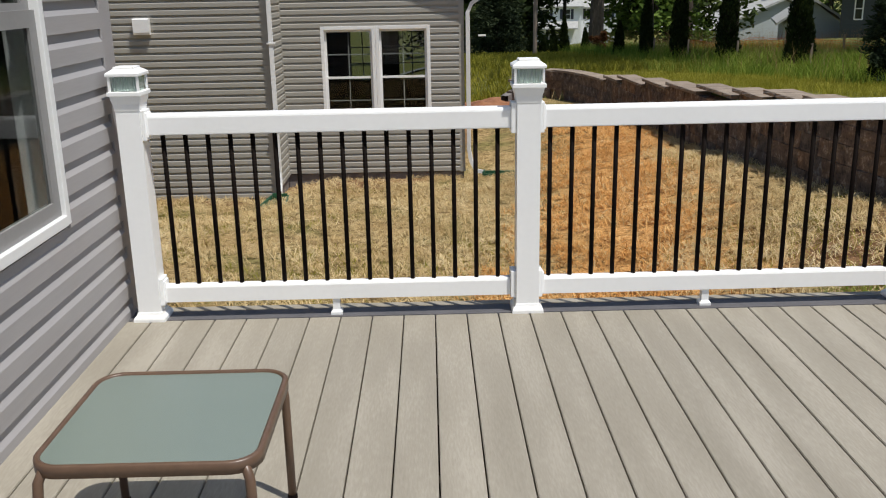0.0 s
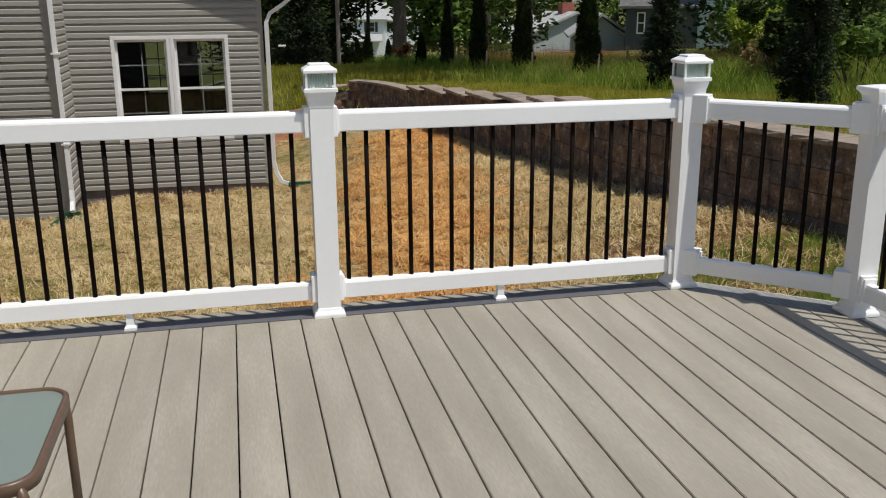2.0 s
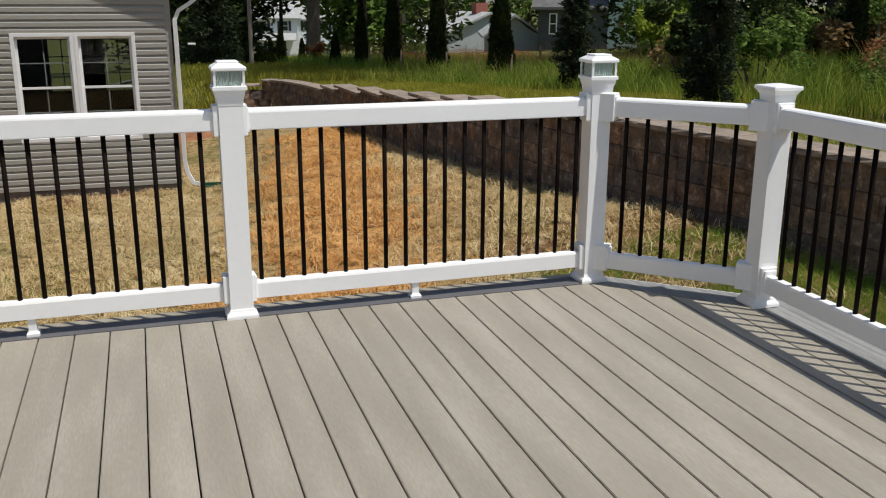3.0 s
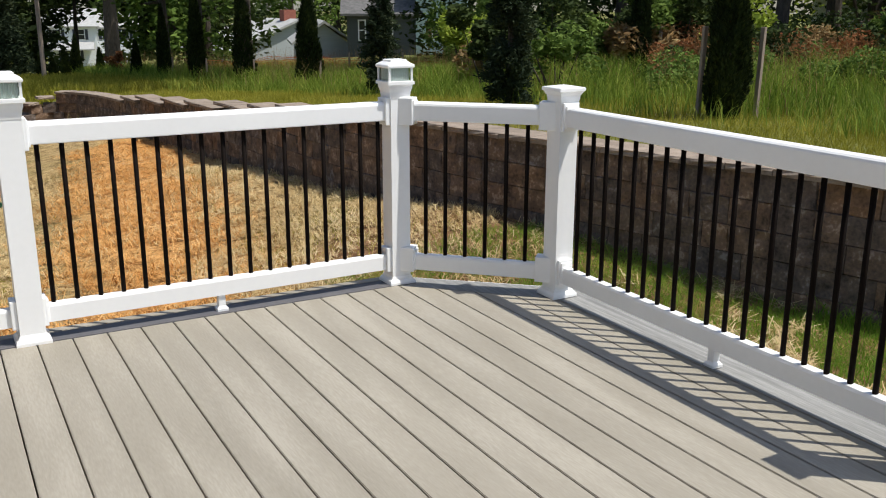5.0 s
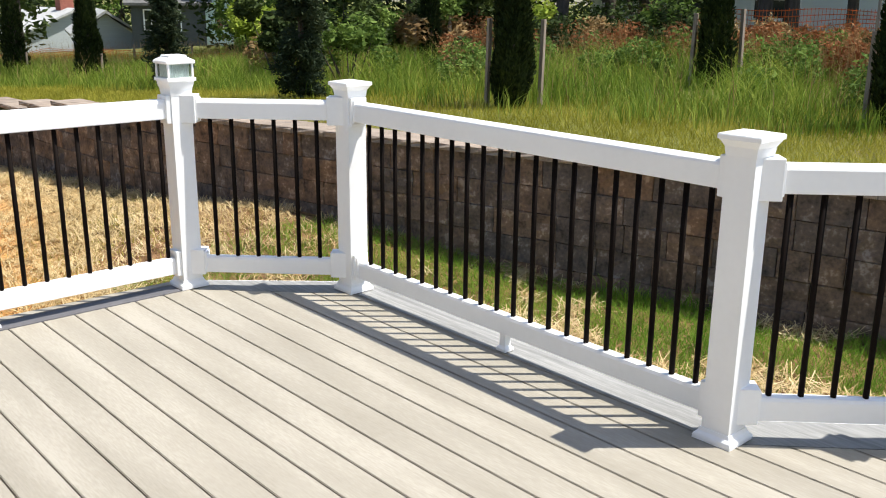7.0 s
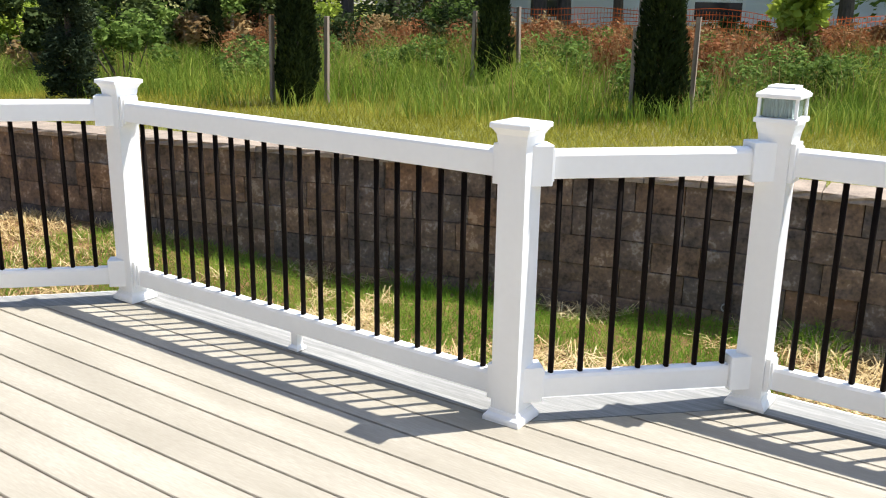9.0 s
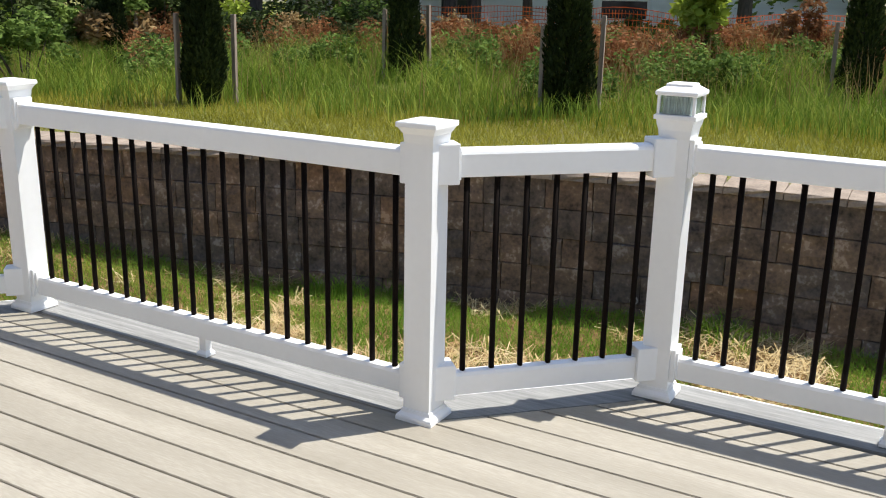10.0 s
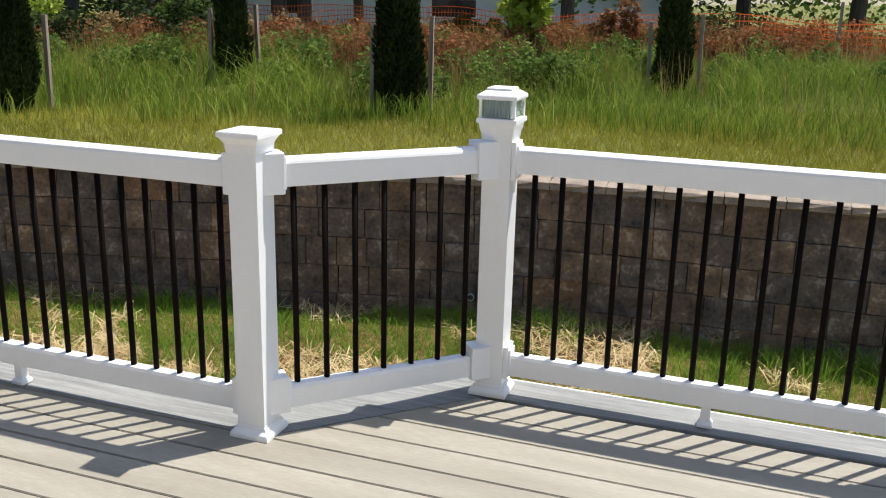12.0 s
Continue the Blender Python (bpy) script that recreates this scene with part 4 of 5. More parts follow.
def scatter(n, x0, x1, y0, y1, keep, crowd=1.0):
    """Points on the land in a rectangle, thinned by keep(x, y); crowd over 1 draws them towards small y."""
    x = gen.uniform(x0, x1, n)
    y = y0 + (y1 - y0) * gen.uniform(0, 1, n) ** crowd
    ok = gen.uniform(0, 1, n) < keep(x, y)
    x, y = x[ok], y[ok]
    return np.stack([x, y, land(x, y)], 1)


def patchy(x, y, f=1.0):
    return 0.5 + 0.25 * np.sin(1.7 * f * x + 0.6) * np.sin(1.3 * f * y) + 0.25 * np.sin(3.1 * f * x - 1.1 * f * y) * np.sin(2.3 * f * y + f * x)


def outside_deck(x, y):
    return ((y > 4.15) | (x > 3.1 + (y < 1.2) * 0.65) | ((x + y > 6.62) & (y > 3.3))).astype(float) * (behind_wall(x, y) < -0.02) * ~((x < 0.62) & (y > 12.85)) * ~((x < -1.9) & (y > 11.95))


def orange_band(x, y):
    d = np.abs(x - 0.19 * y - 0.05) + 0.5 * patchy(x, y, 1.3) - 0.25
    return 1 - ease(0.45, 1.1, d)


GRID = np.random.default_rng(3).uniform(0, 1, (512, 512))


def rough(x, y, cell, seed=0):
    """Smooth random patches about one cell across, from 0 to 1."""
    u, w = np.asarray(x, float) / cell + 101 + 17 * seed, np.asarray(y, float) / cell + 203 + 31 * seed
    i, j = np.floor(u).astype(int), np.floor(w).astype(int)
    a, b = u - i, w - j
    a, b = a * a * (3 - 2 * a), b * b * (3 - 2 * b)
    g = lambda p, q: GRID[p % 512, q % 512]
    return (g(i, j) * (1 - a) + g(i + 1, j) * a) * (1 - b) + (g(i, j + 1) * (1 - a) + g(i + 1, j + 1) * a) * b


def tufts(x, y):
    """Straw lies in tufts a hand across, gathered in larger drifts."""
    return np.clip(ease(0.3, 0.75, 0.5 * rough(x, y, 0.11) + 0.3 * rough(x, y, 0.26, 1) + 0.2 * rough(x, y, 0.9, 2)) * 1.25, 0.06, 1)


def by_wall(x, y):
    """The green stretch between the deck and the wall."""
    return (x > 3.1) & (y < 5.2)


strands("straw", scatter(420000, -4.5, 6.2, 3.4, 14.5, lambda x, y: outside_deck(x, y) * tufts(x, y) * (1 - 0.85 * orange_band(x, y)) * ~by_wall(x, y)), 0.085, 0.0042, M_STRAW, "pale straw strewn over the new lawn")
strands("orange_straw", scatter(230000, 0.0, 4.3, 4.2, 16, lambda x, y: outside_deck(x, y) * orange_band(x, y) * tufts(x, y)), 0.085, 0.0045, M_STRAW_ORANGE, "fresh orange straw in a band down the lawn")
strands("loose_straw", scatter(60000, 3.0, 6.2, -3, 5.4, lambda x, y: outside_deck(x, y) * ease(0.45, 0.62, 0.6 * rough(x, y, 0.55, 3) + 0.4 * rough(x, y, 0.16, 4)) * ease(0, 1, 0.6 + x - 3.4)), 0.16, 0.0042, M_STRAW, "long loose straw lying between tufts of grass", 0.04)
blades("young_grass", scatter(150000, 2.6, 6.2, -3, 5.8, lambda x, y: outside_deck(x, y) * ease(0.66, 0.42, 0.6 * rough(x, y, 0.55, 3) + 0.4 * rough(x, y, 0.16, 4)) * ease(7.5, 4.5, y)), 0.075, 0.005, 1.0, M_SPROUT, "young bright green grass coming up through straw", "grass", False)
blades("grass_tufts", scatter(50000, 3.2, 6.2, -3, 5.0, lambda x, y: outside_deck(x, y) * ease(0.58, 0.72, 0.5 * rough(x, y, 0.8, 6) + 0.5 * rough(x, y, 0.22, 7))), 0.15, 0.006, 0.8, M_SPROUT, "longer green tufts near the wall", "grass")
blades("thin_grass", scatter(70000, -4, 4.5, 4.2, 12, lambda x, y: outside_deck(x, y) * ease(0.45, 0.7, 0.6 * rough(x, y, 0.8, 5) + 0.4 * rough(x, y, 0.15, 6)) * (1 - orange_band(x, y))), 0.05, 0.006, 0.9, M_LAWN, "thin yellowing grass between the straw", "grass", False)


def on_bank(x, y, lo, hi):
    b = behind_wall(x, np.minimum(y, 20.4))
    return ((b > lo) & (b < hi)).astype(float)


blades("mown_grass", scatter(290000, 3.6, 10.5, -3.5, 24, lambda x, y: on_bank(x, y, 0.34, 4.2) * ease(0.6, 1.15, behind_wall(x, y) + 0.4 * patchy(x, y, 1.5)), 1.4), 0.075, 0.007, 0.8, M_LAWN, "yellow-green mown grass on the bank", "grass", False)
blades("tall_grass", scatter(240000, 5.0, 19, -4, 27, lambda x, y: on_bank(x, y, 2.0, 14) * ease(2.2, 3.4, behind_wall(x, np.minimum(y, 20.4)) + 0.9 * rough(x, y, 0.7, 8)) * (0.2 + 0.8 * rough(x, y, 0.5, 9)), 1.3), 0.26, 0.008, 0.6, M_TALL, "tall unmown green grass behind the mown strip", "tall grass")
blades("tussock_grass", scatter(170000, 6.0, 17, -4, 24, lambda x, y: on_bank(x, y, 3.2, 11) * ease(0.5, 0.72, 0.55 * rough(x, y, 1.0, 10) + 0.45 * rough(x, y, 0.35, 11)), 1.2), 0.46, 0.009, 0.75, M_TALL, "long arching grass tussocks on the bank", "tall grass")
blades("seed_heads", scatter(16000, 6.0, 18, -4, 27, lambda x, y: on_bank(x, y, 3.0, 14) * (patchy(x, y, 1.1) > 0.45)), 0.55, 0.006, 0.3, M_WEED, "dry seed stalks standing above the grass", "tall grass")


def along_row(x, y):
    """Nearness to the row of young trees, from the street end to the spruces."""
    return ease(2.2, 0.2, np.abs(x - 7.6 + 0.22 * (y - 18) - 0.9))


blades("row_grass", scatter(90000, 4.0, 12, 11, 33, lambda x, y: along_row(x, y) * (0.4 + 0.6 * patchy(x, y, 1.2)) * (behind_wall(x, np.minimum(y, 20.4)) > 1.6)), 0.40, 0.012, 0.5, M_TALL, "tall yellow-green grass along the row of young trees", "tall grass")
blades("row_seed_stalks", scatter(16000, 5.0, 13, 11, 33, lambda x, y: along_row(x - 1.2, y) * (patchy(x, y, 1.4) > 0.4)), 0.72, 0.008, 0.25, M_WEED, "pale seed stalks standing in the tall grass", "tall grass", False)
blades("far_grass", scatter(60000, -3, 12, 21, 36, lambda x, y: (land(x, y) > -9) * 1.0 * (x > -0.5 + 0.02 * y), 1.2), 0.18, 0.03, 0.6, M_LAWN, "rough grass beyond the end of the wall", "grass", False)


def leaf_cloud(centres, radius, n, size, flat=0.5):
    """Leaf-shaped faces gathered round centres (k, 3) with their radii (k,); denser near the outside."""
    k = gen.integers(0, len(centres), n)
    d = gen.normal(size=(n, 3))
    d /= np.linalg.norm(d, axis=1)[:, None]
    p = centres[k] + d * (radius[k] * gen.uniform(0.35, 1.05, n) ** 0.6)[:, None]
    a = gen.normal(size=(n, 3))
    a[:, 2] *= flat
    a /= np.linalg.norm(a, axis=1)[:, None]
    b = np.cross(a, gen.normal(size=(n, 3)))
    b /= np.linalg.norm(b, axis=1)[:, None]
    s = size * gen.uniform(0.6, 1.4, n)
    a, b = a * s[:, None], b * (0.45 * s)[:, None]
    v = np.stack([p - a, p + b - a * 0.1, p + a, p - b - a * 0.1], 1).reshape(-1, 3)
    return v, np.arange(n)[:, None] * 4 + [[0, 1, 2, 3]]


def sprays(n, height, radius_at, size, droop):
    """Upright scale sprays over a column of the given outline, for cedars and spruces."""
    z = height * gen.uniform(0, 1, n) ** 1.15
    a = gen.uniform(0, 2 * np.pi, n)
    lobes = 1 + 0.14 * np.sin(3 * a + 5 * z) + 0.1 * np.sin(7 * a - 9 * z)
    r = radius_at(z / height) * lobes * gen.uniform(0.55, 1.06, n) ** 0.5
    p = np.stack([r * np.cos(a), r * np.sin(a), z], 1)
    out = np.stack([np.cos(a), np.sin(a), np.zeros(n)], 1)
    s = size * gen.uniform(0.6, 1.4, n)
    ax = out * 0.55 + np.array([0, 0, 1.0]) * droop + gen.normal(size=(n, 3)) * 0.25
    ax /= np.linalg.norm(ax, axis=1)[:, None]
    bx = np.cross(ax, out + gen.normal(size=(n, 3)) * 0.5)
    bx /= np.linalg.norm(bx, axis=1)[:, None]
    ax, bx = ax * s[:, None], bx * (0.35 * s)[:, None]
    v = np.stack([p - ax * 0.5, p + bx, p + ax, p - bx], 1).reshape(-1, 3)
    return v, np.arange(n)[:, None] * 4 + [[0, 1, 2, 3]]


def arborvitae(x, y, height, radius, n, stakes, size=0.034):
    z = float(land(x, y)) - 0.02
    t = empty("arborvitae", pose(x, y, z, 0, 0, random.uniform(0, 360)), label="slim dark green arborvitae tied between wooden stakes" if stakes else "slim dark green arborvitae on the bank", category="tree", group="arborvitae row")
    part("trunk", tube([(0, 0, -0.05), (0.01, 0, 0.5 * height), (0, 0, 0.95 * height)], lambda u: 0.035 * (1 - 0.8 * u), 8), M_BARK, t)
    v, q = sprays(n, height, lambda u: radius * np.clip(np.minimum(0.6 + 4.0 * u, 1.14 - 0.62 * u) * (1 - u ** 4), 0.03, 2), size, 0.9)
    v[:, 2] += 0.02
    part_me = mesh_of("crown", v, q, [M_CEDAR])
    crown = new("crown", part_me)
    crown.parent = t
    return t


def spruce(x, y, height, radius, n, size=0.11):
    z = float(land(x, y)) - 0.02
    t = empty("spruce", pose(x, y, z, 0, 0, random.uniform(0, 360)), label="bushy dark spruce with branches to the ground", category="tree", group="young spruces")
    part("trunk", tube([(0, 0, -0.05), (0.01, 0, 0.5 * height), (0, 0, 0.97 * height)], lambda u: 0.02 * height * (1 - 0.9 * u) + 0.005, 8), M_BARK, t)
    # needle sprays along drooping branches of uneven length
    k = 150
    bz = height * gen.uniform(0.03, 0.97, k)
    ba = gen.uniform(0, 2 * np.pi, k)
    bl = radius * np.minimum(1, 0.6 + 2.5 * bz / height) * (1 - bz / height) ** 0.62 * gen.uniform(0.75, 1.4, k) + 0.02
    i = gen.integers(0, k, n)
    u = gen.uniform(0.12, 1.0, n) ** 0.7
    out = np.stack([np.cos(ba[i]), np.sin(ba[i]), np.zeros(n)], 1)
    p = out * (bl[i] * u)[:, None]
    p[:, 2] = bz[i] + bl[i] * (0.25 * u - 0.35 * u * u)
    p += gen.normal(size=(n, 3)) * (0.07 * radius + 0.12 * bl[i] * (1.1 - u))[:, None]
    p[:, 2] = np.maximum(p[:, 2], 0.03)
    ax = out * 0.7 + gen.normal(size=(n, 3)) * 0.45 + np.array([0, 0, 0.15])
    ax /= np.linalg.norm(ax, axis=1)[:, None]
    bx = np.cross(ax, gen.normal(size=(n, 3)))
    bx /= np.linalg.norm(bx, axis=1)[:, None]
    s_ = size * gen.uniform(0.6, 1.4, n)
    ax, bx = ax * s_[:, None], bx * (0.22 * s_)[:, None]
    v = np.stack([p - ax * 0.5, p + bx, p + ax, p - bx], 1).reshape(-1, 3)
    crown = new("crown", mesh_of("crown", v, np.arange(n)[:, None] * 4 + [[0, 1, 2, 3]], [M_SPRUCE]))
    crown.parent = t
    return t


def stake(x, y, h, lean=0.0):
    z = float(land(x, y))
    ob = tagged(part("wooden_stake", box((-0.021, -0.021, -0.1), (0.021, 0.021, h), 0.003), M_STAKE), "weathered wooden tree stake in the grass", "stake", "tree stakes")
    ob.matrix_world = pose(x, y, z, lean, lean * 0.7, random.uniform(-10, 10))
    return ob


random.seed(5)
for x, y, h, r, n, st, sz in ((7.1, 6.33, 2.2, 0.19, 21000, 1, 0.034), (8.5, 3.06, 2.4, 0.212, 21000, 1, 0.034), (9.75, 5.67, 2.2, 0.185, 12000, 1, 0.036), (10.95, 0.81, 2.3, 0.185, 12000, 1, 0.036), (10.05, 10.97, 2.2, 0.17, 9000, 1, 0.04), (7.6, 18.75, 2.3, 0.27, 8500, 0, 0.055), (7.1, 21.75, 2.6, 0.24, 7000, 0, 0.055), (6.5, 23.75, 2.5, 0.22, 7000, 0, 0.055), (6.1, 25.67, 2.0, 0.18, 5500, 0, 0.055), (5.65, 27.1, 1.05, 0.15, 3500, 0, 0.06), (3.5, 30.5, 0.75, 0.12, 1500, 0, 0.06), (3.9, 31.0, 0.65, 0.13, 1500, 0, 0.06), (4.2, 30.6, 0.9, 0.13, 1500, 0, 0.06), (4.6, 31.0, 1.3, 0.16, 2200, 0, 0.06), (5.3, 31.0, 0.9, 0.14, 1500, 0, 0.06)):
    arborvitae(x, y, h, r, n, bool(st), sz)
    if st:
        f = Vector((x - 0.45, y + 0.2, 0)).normalized()
        s = Vector((f.y, -f.x, 0))
        for side, deep in ((0.3, 0.14), (-0.25, 0.1)):
            stake(x + s.x * side + f.x * deep, y + s.y * side + f.y * deep, random.uniform(0.8, 0.92), random.uniform(-1, 1))
    else:
        if y < 27:
            stake(x + 0.17, y - 0.2, 0.62, 1)
spruce(6.55, 12.97, 2.1, 0.3, 18000, 0.045)
spruce(6.06, 8.57, 2.2, 0.29, 22000, 0.04)
spruce(2.45, 31.5, 3.0, 0.95, 14000, 0.10)


def shrub(x, y, height, spread, n, mat, size, label, name="shrub"):
    z = float(land(x, y))
    t = empty(name, pose(x, y, z), label=label, category="shrub", group="shrubs along the fence")
    k = 9
    c = np.stack([gen.normal(0, spread * 0.45, k), gen.normal(0, spread * 0.45, k), gen.uniform(0.3, 0.85, k) * height], 1)
    r = gen.uniform(0.25, 0.5, k) * min(spread, height)
    bm = bmesh.new()
    for i in range(k):
        tube([(c[i, 0] * 0.2, c[i, 1] * 0.2, -0.03), (c[i, 0] * 0.6, c[i, 1] * 0.6, c[i, 2] * 0.5), tuple(c[i])], lambda u: 0.014 * (1.2 - u), 5, bm)
    part("stem", bm, M_BARK, t)
    v, q = leaf_cloud(c, r, n, size)
    v[:, 2] = np.maximum(v[:, 2], 0.03)
    crown = new("leaves", mesh_of("leaves", v, q, [mat]))
    crown.parent = t
    return t


def tree(x, y, height, trunk_r, crown_r, crown_base, n, mat, size, label, lean=(0, 0)):
    z = float(land(x, y))
    t = empty("tree", pose(x, y, z), label=label, category="tree", group="trees behind the fence")
    top = Vector((lean[0], lean[1], height * 0.8))
    part("trunk", tube([(0, 0, -0.2), (lean[0] * 0.15, lean[1] * 0.15, height * 0.25), (lean[0] * 0.5, lean[1] * 0.5, height * 0.5), tuple(top)], lambda u: trunk_r * (1 - 0.75 * u), 10), M_BARK, t)
    k = 16
    c = []
    for i in range(k):
        a, u = 2.4 * i, (i + 0.5) / k
        rr = crown_r * (0.35 + 0.65 * math.sin(math.pi * (0.15 + 0.8 * u))) * gen.uniform(0.5, 1.0)
        c.append((lean[0] * u + rr * math.cos(a), lean[1] * u + rr * math.sin(a), crown_base + (height - crown_base) * u))
    c = np.array(c)
    for i in range(0, k, 2):
        part("limb", tube([(lean[0] * 0.4, lean[1] * 0.4, max(0.3 * height, c[i, 2] * 0.7)), tuple((c[i] * 0.6 + np.array([0, 0, c[i, 2] * 0.35]))), tuple(c[i])], lambda u: trunk_r * 0.35 * (1.05 - u), 6), M_BARK, t)
    v, q = leaf_cloud(c, np.full(k, crown_r * 0.42), n, size)
    crown = new("crown", mesh_of("crown", v, q, [mat]))
    crown.parent = t
    return t


# undergrowth along the orange fence
KINDS = [(M_LEAF, "green leafy shrub in the long grass"), (M_LEAF_LIGHT, "yellow-green sapling by the fence"), (M_LEAF_DARK, "dark green thicket behind the bank"), (M_WEED, "brown dry weeds by the fence"), (M_LEAF_RED, "reddish-leaved shrub by the fence")]
for k in range(58):
    u = k / 57
    ang = 30 + 62 * u + random.uniform(-0.7, 0.7)
    near = ang > 44
    d = random.uniform(13.2, 17.0) if near else random.uniform(15.0, 21.0)
    x, y = 0.3 + d * math.sin(radians(ang)), -0.2 + d * math.cos(radians(ang))
    kind = random.choices(range(5), (4, 1.3, 6, 4.5, 1.2) if near else (4, 1, 7, 1, 0.5))[0]
    h = (random.choice((0.28, 0.36, 0.45, 0.7)) if ang > 57 else random.uniform(0.4, 0.85)) if near else random.uniform(0.9, 1.9)
    shrub(x, y, h, random.uniform(0.45, 0.8), 2000 if near else 2600, KINDS[kind][0], (0.03 if kind in (3, 4) else 0.042) if near else 0.055, KINDS[kind][1])
# the thicket by the second spruce, and single plants
for x, y, h, sp, n, m_, sz, lab in ((8.7, 12.9, 1.7, 0.7, 5200, M_LEAF, 0.05, "tall leafy shrub beside the spruce"), (7.3, 10.9, 1.3, 0.5, 4200, M_LEAF_DARK, 0.05, "dark leafy shrub beside the spruce"), (7.6, 9.8, 1.0, 0.6, 1800, M_LEAF, 0.045, "green shrub in the tall grass"), (12.6, 2.75, 1.6, 0.6, 1700, M_LEAF_LIGHT, 0.085, "bright yellow-green sapling with broad leaves"), (13.2, 1.75, 1.1, 0.4, 1500, M_LEAF_RED, 0.04, "reddish-brown shrub beside the sapling"), (9.4, 13.6, 1.5, 0.8, 2200, M_LEAF_LIGHT, 0.05, "pale green shrub in the grass"), (5.45, 29.5, 0.85, 0.24, 1400, M_LEAF_RED, 0.045, "small red-leaved tree by the street"), (11.4, 10.2, 1.1, 0.6, 1800, M_LEAF_LIGHT, 0.045, "pale green weedy shrub in the grass"), (12.6, 8.2, 1.0, 0.6, 1600, M_LEAF, 0.05, "leafy green weeds before the fence")):
    shrub(x, y, h, sp, n, m_, sz, lab)
# trees behind: bearing, distance, trunk radius, kind, height at which the crown begins
for ang, d, tr, lab, base in ((0.5, 58, 0.3, 0, 0.2), (2.2, 60, 0.3, 0, 0.2), (3.6, 58, 0.3, 0, 0.2), (5.0, 64, 0.3, 0, 0.2), (10.0, 48, 0.42, 0, 7.0), (8.1, 60, 0.15, 0, 9.5), (12.9, 56, 0.3, 1, 0.3), (14.2, 62, 0.3, 1, 0.5), (15.4, 58, 0.3, 0, 1.5), (14.9, 25.6, 0.12, 1, 3.4), (17.6, 23.2, 0.19, 0, 3.6), (13.1, 27.5, 0.12, 1, 2.4), (17.6, 92, 0.3, 1, 0.0), (20.4, 92, 0.3, 1, 0.0), (23, 96, 0.3, 0, 0.0), (26, 96, 0.3, 0, 0.0), (5.6, 170, 0.5, 0, 0.0), (8.2, 165, 0.5, 0, 0.0), (10.4, 170, 0.5, 0, 0.0), (12.6, 165, 0.5, 0, 0.0), (32, 25, 0.2, 0, 0.6), (34.5, 23, 0.2, 0, 0.6), (37, 27, 0.2, 0, 0.8), (40, 23, 0.16, 0, 0.7), (42, 30, 0.2, 0, 0.4), (44.5, 25, 0.2, 0, 0.7), (47, 26, 0.16, 2, 1.0), (49.2, 20, 0.16, 1, 2.8), (52, 24, 0.2, 0, 0.5), (54, 30, 0.22, 0, 0.6), (58, 34, 0.2, 0, 0.6), (60.8, 19.5, 0.16, 0, 3.2), (62.3, 19.8, 0.16, 0, 3.2), (65.5, 21, 0.12, 1, 3.2), (78, 20, 0.16, 1, 1.2), (82, 25, 0.2, 1, 0.6), (88, 25, 0.2, 0, 0.6), (94, 24, 0.2, 1, 0.6)):
    a = radians(ang)
    h = random.uniform(7.5, 10) * (2.0 if d > 110 else 1.6 if d > 40 else 1.0)
    mat_ = (M_LEAF_DARK, M_LEAF, M_LEAF_LIGHT)[lab]
    tree(0.2 + d * math.sin(a), -0.2 + d * math.cos(a), h, tr, h * 0.3, base, 5400, mat_, 0.1 if d < 40 else (0.24 if d < 110 else 0.5), ("tall dark-leaved tree behind the gardens", "tall green-leaved tree behind the fence", "bright green young tree behind the fence")[lab], (random.uniform(-0.6, 0.9), random.uniform(-0.5, 0.5)))

# a band of rusty weeds before the fence
M_RUST = leaf_material("rusty_weeds", [(0.13, 0.045, 0.018), (0.26, 0.10, 0.04), (0.34, 0.2, 0.09)])


def weed_band(n, near, far):
    a = np.radians(gen.uniform(42, 97, n))
    d = gen.uniform(near, far, n) + 1.2 * np.sin(a * 9)
    x, y = 0.3 + d * np.sin(a), -0.2 + d * np.cos(a)
    ok = gen.uniform(0, 1, n) < np.clip(patchy(x, y, 1.6) * 1.9 - 0.45, 0, 1)
    return np.stack([x, y, land(x, y)], 1)[ok]


blades("rusty_weeds", weed_band(14000, 12.2, 15.0), 0.52, 0.011, 0.35, M_RUST, "rusty brown dead weeds along the fence", "weeds")
blades("dry_weed_stalks", weed_band(7000, 11.6, 14.6), 0.60, 0.009, 0.35, M_WEED, "dry tan weed stalks along the fence", "weeds")
wb = weed_band(520, 12.3, 14.8)
wb[:, 2] += gen.uniform(0.15, 0.5, len(wb))
v, q = leaf_cloud(wb, np.full(len(wb), 0.2), 40000, 0.032)
tagged(new("weed_leaves", mesh_of("weed_leaves", v, q, [M_RUST])), "withered reddish leaves among the weeds", "weeds", kind="stuff")

wb = weed_band(300, 10.4, 13.4)
wb[:, 2] += gen.uniform(0.12, 0.42, len(wb))
v, q = leaf_cloud(wb, gen.uniform(0.1, 0.24, len(wb)), 26000, 0.03)
tagged(new("broadleaf_weeds", mesh_of("broadleaf_weeds", v, q, [M_LEAF])), "green broad-leaved weeds in the tall grass", "weeds", kind="stuff")

# ---- orange mesh fence ----
FENCE = [(8.6, 31.0), (10.3, 25.0), (11.2, 20.5), (13.5, 15.0), (15.3, 9.5), (15.6, 5.0), (15.4, 1.5), (14.2, -1.5), (12.5, -4.0)]
fpts = spline(FENCE, 0.25)
fence = empty("orange_mesh_fence", label="sagging orange plastic mesh fence on posts", category="fence")
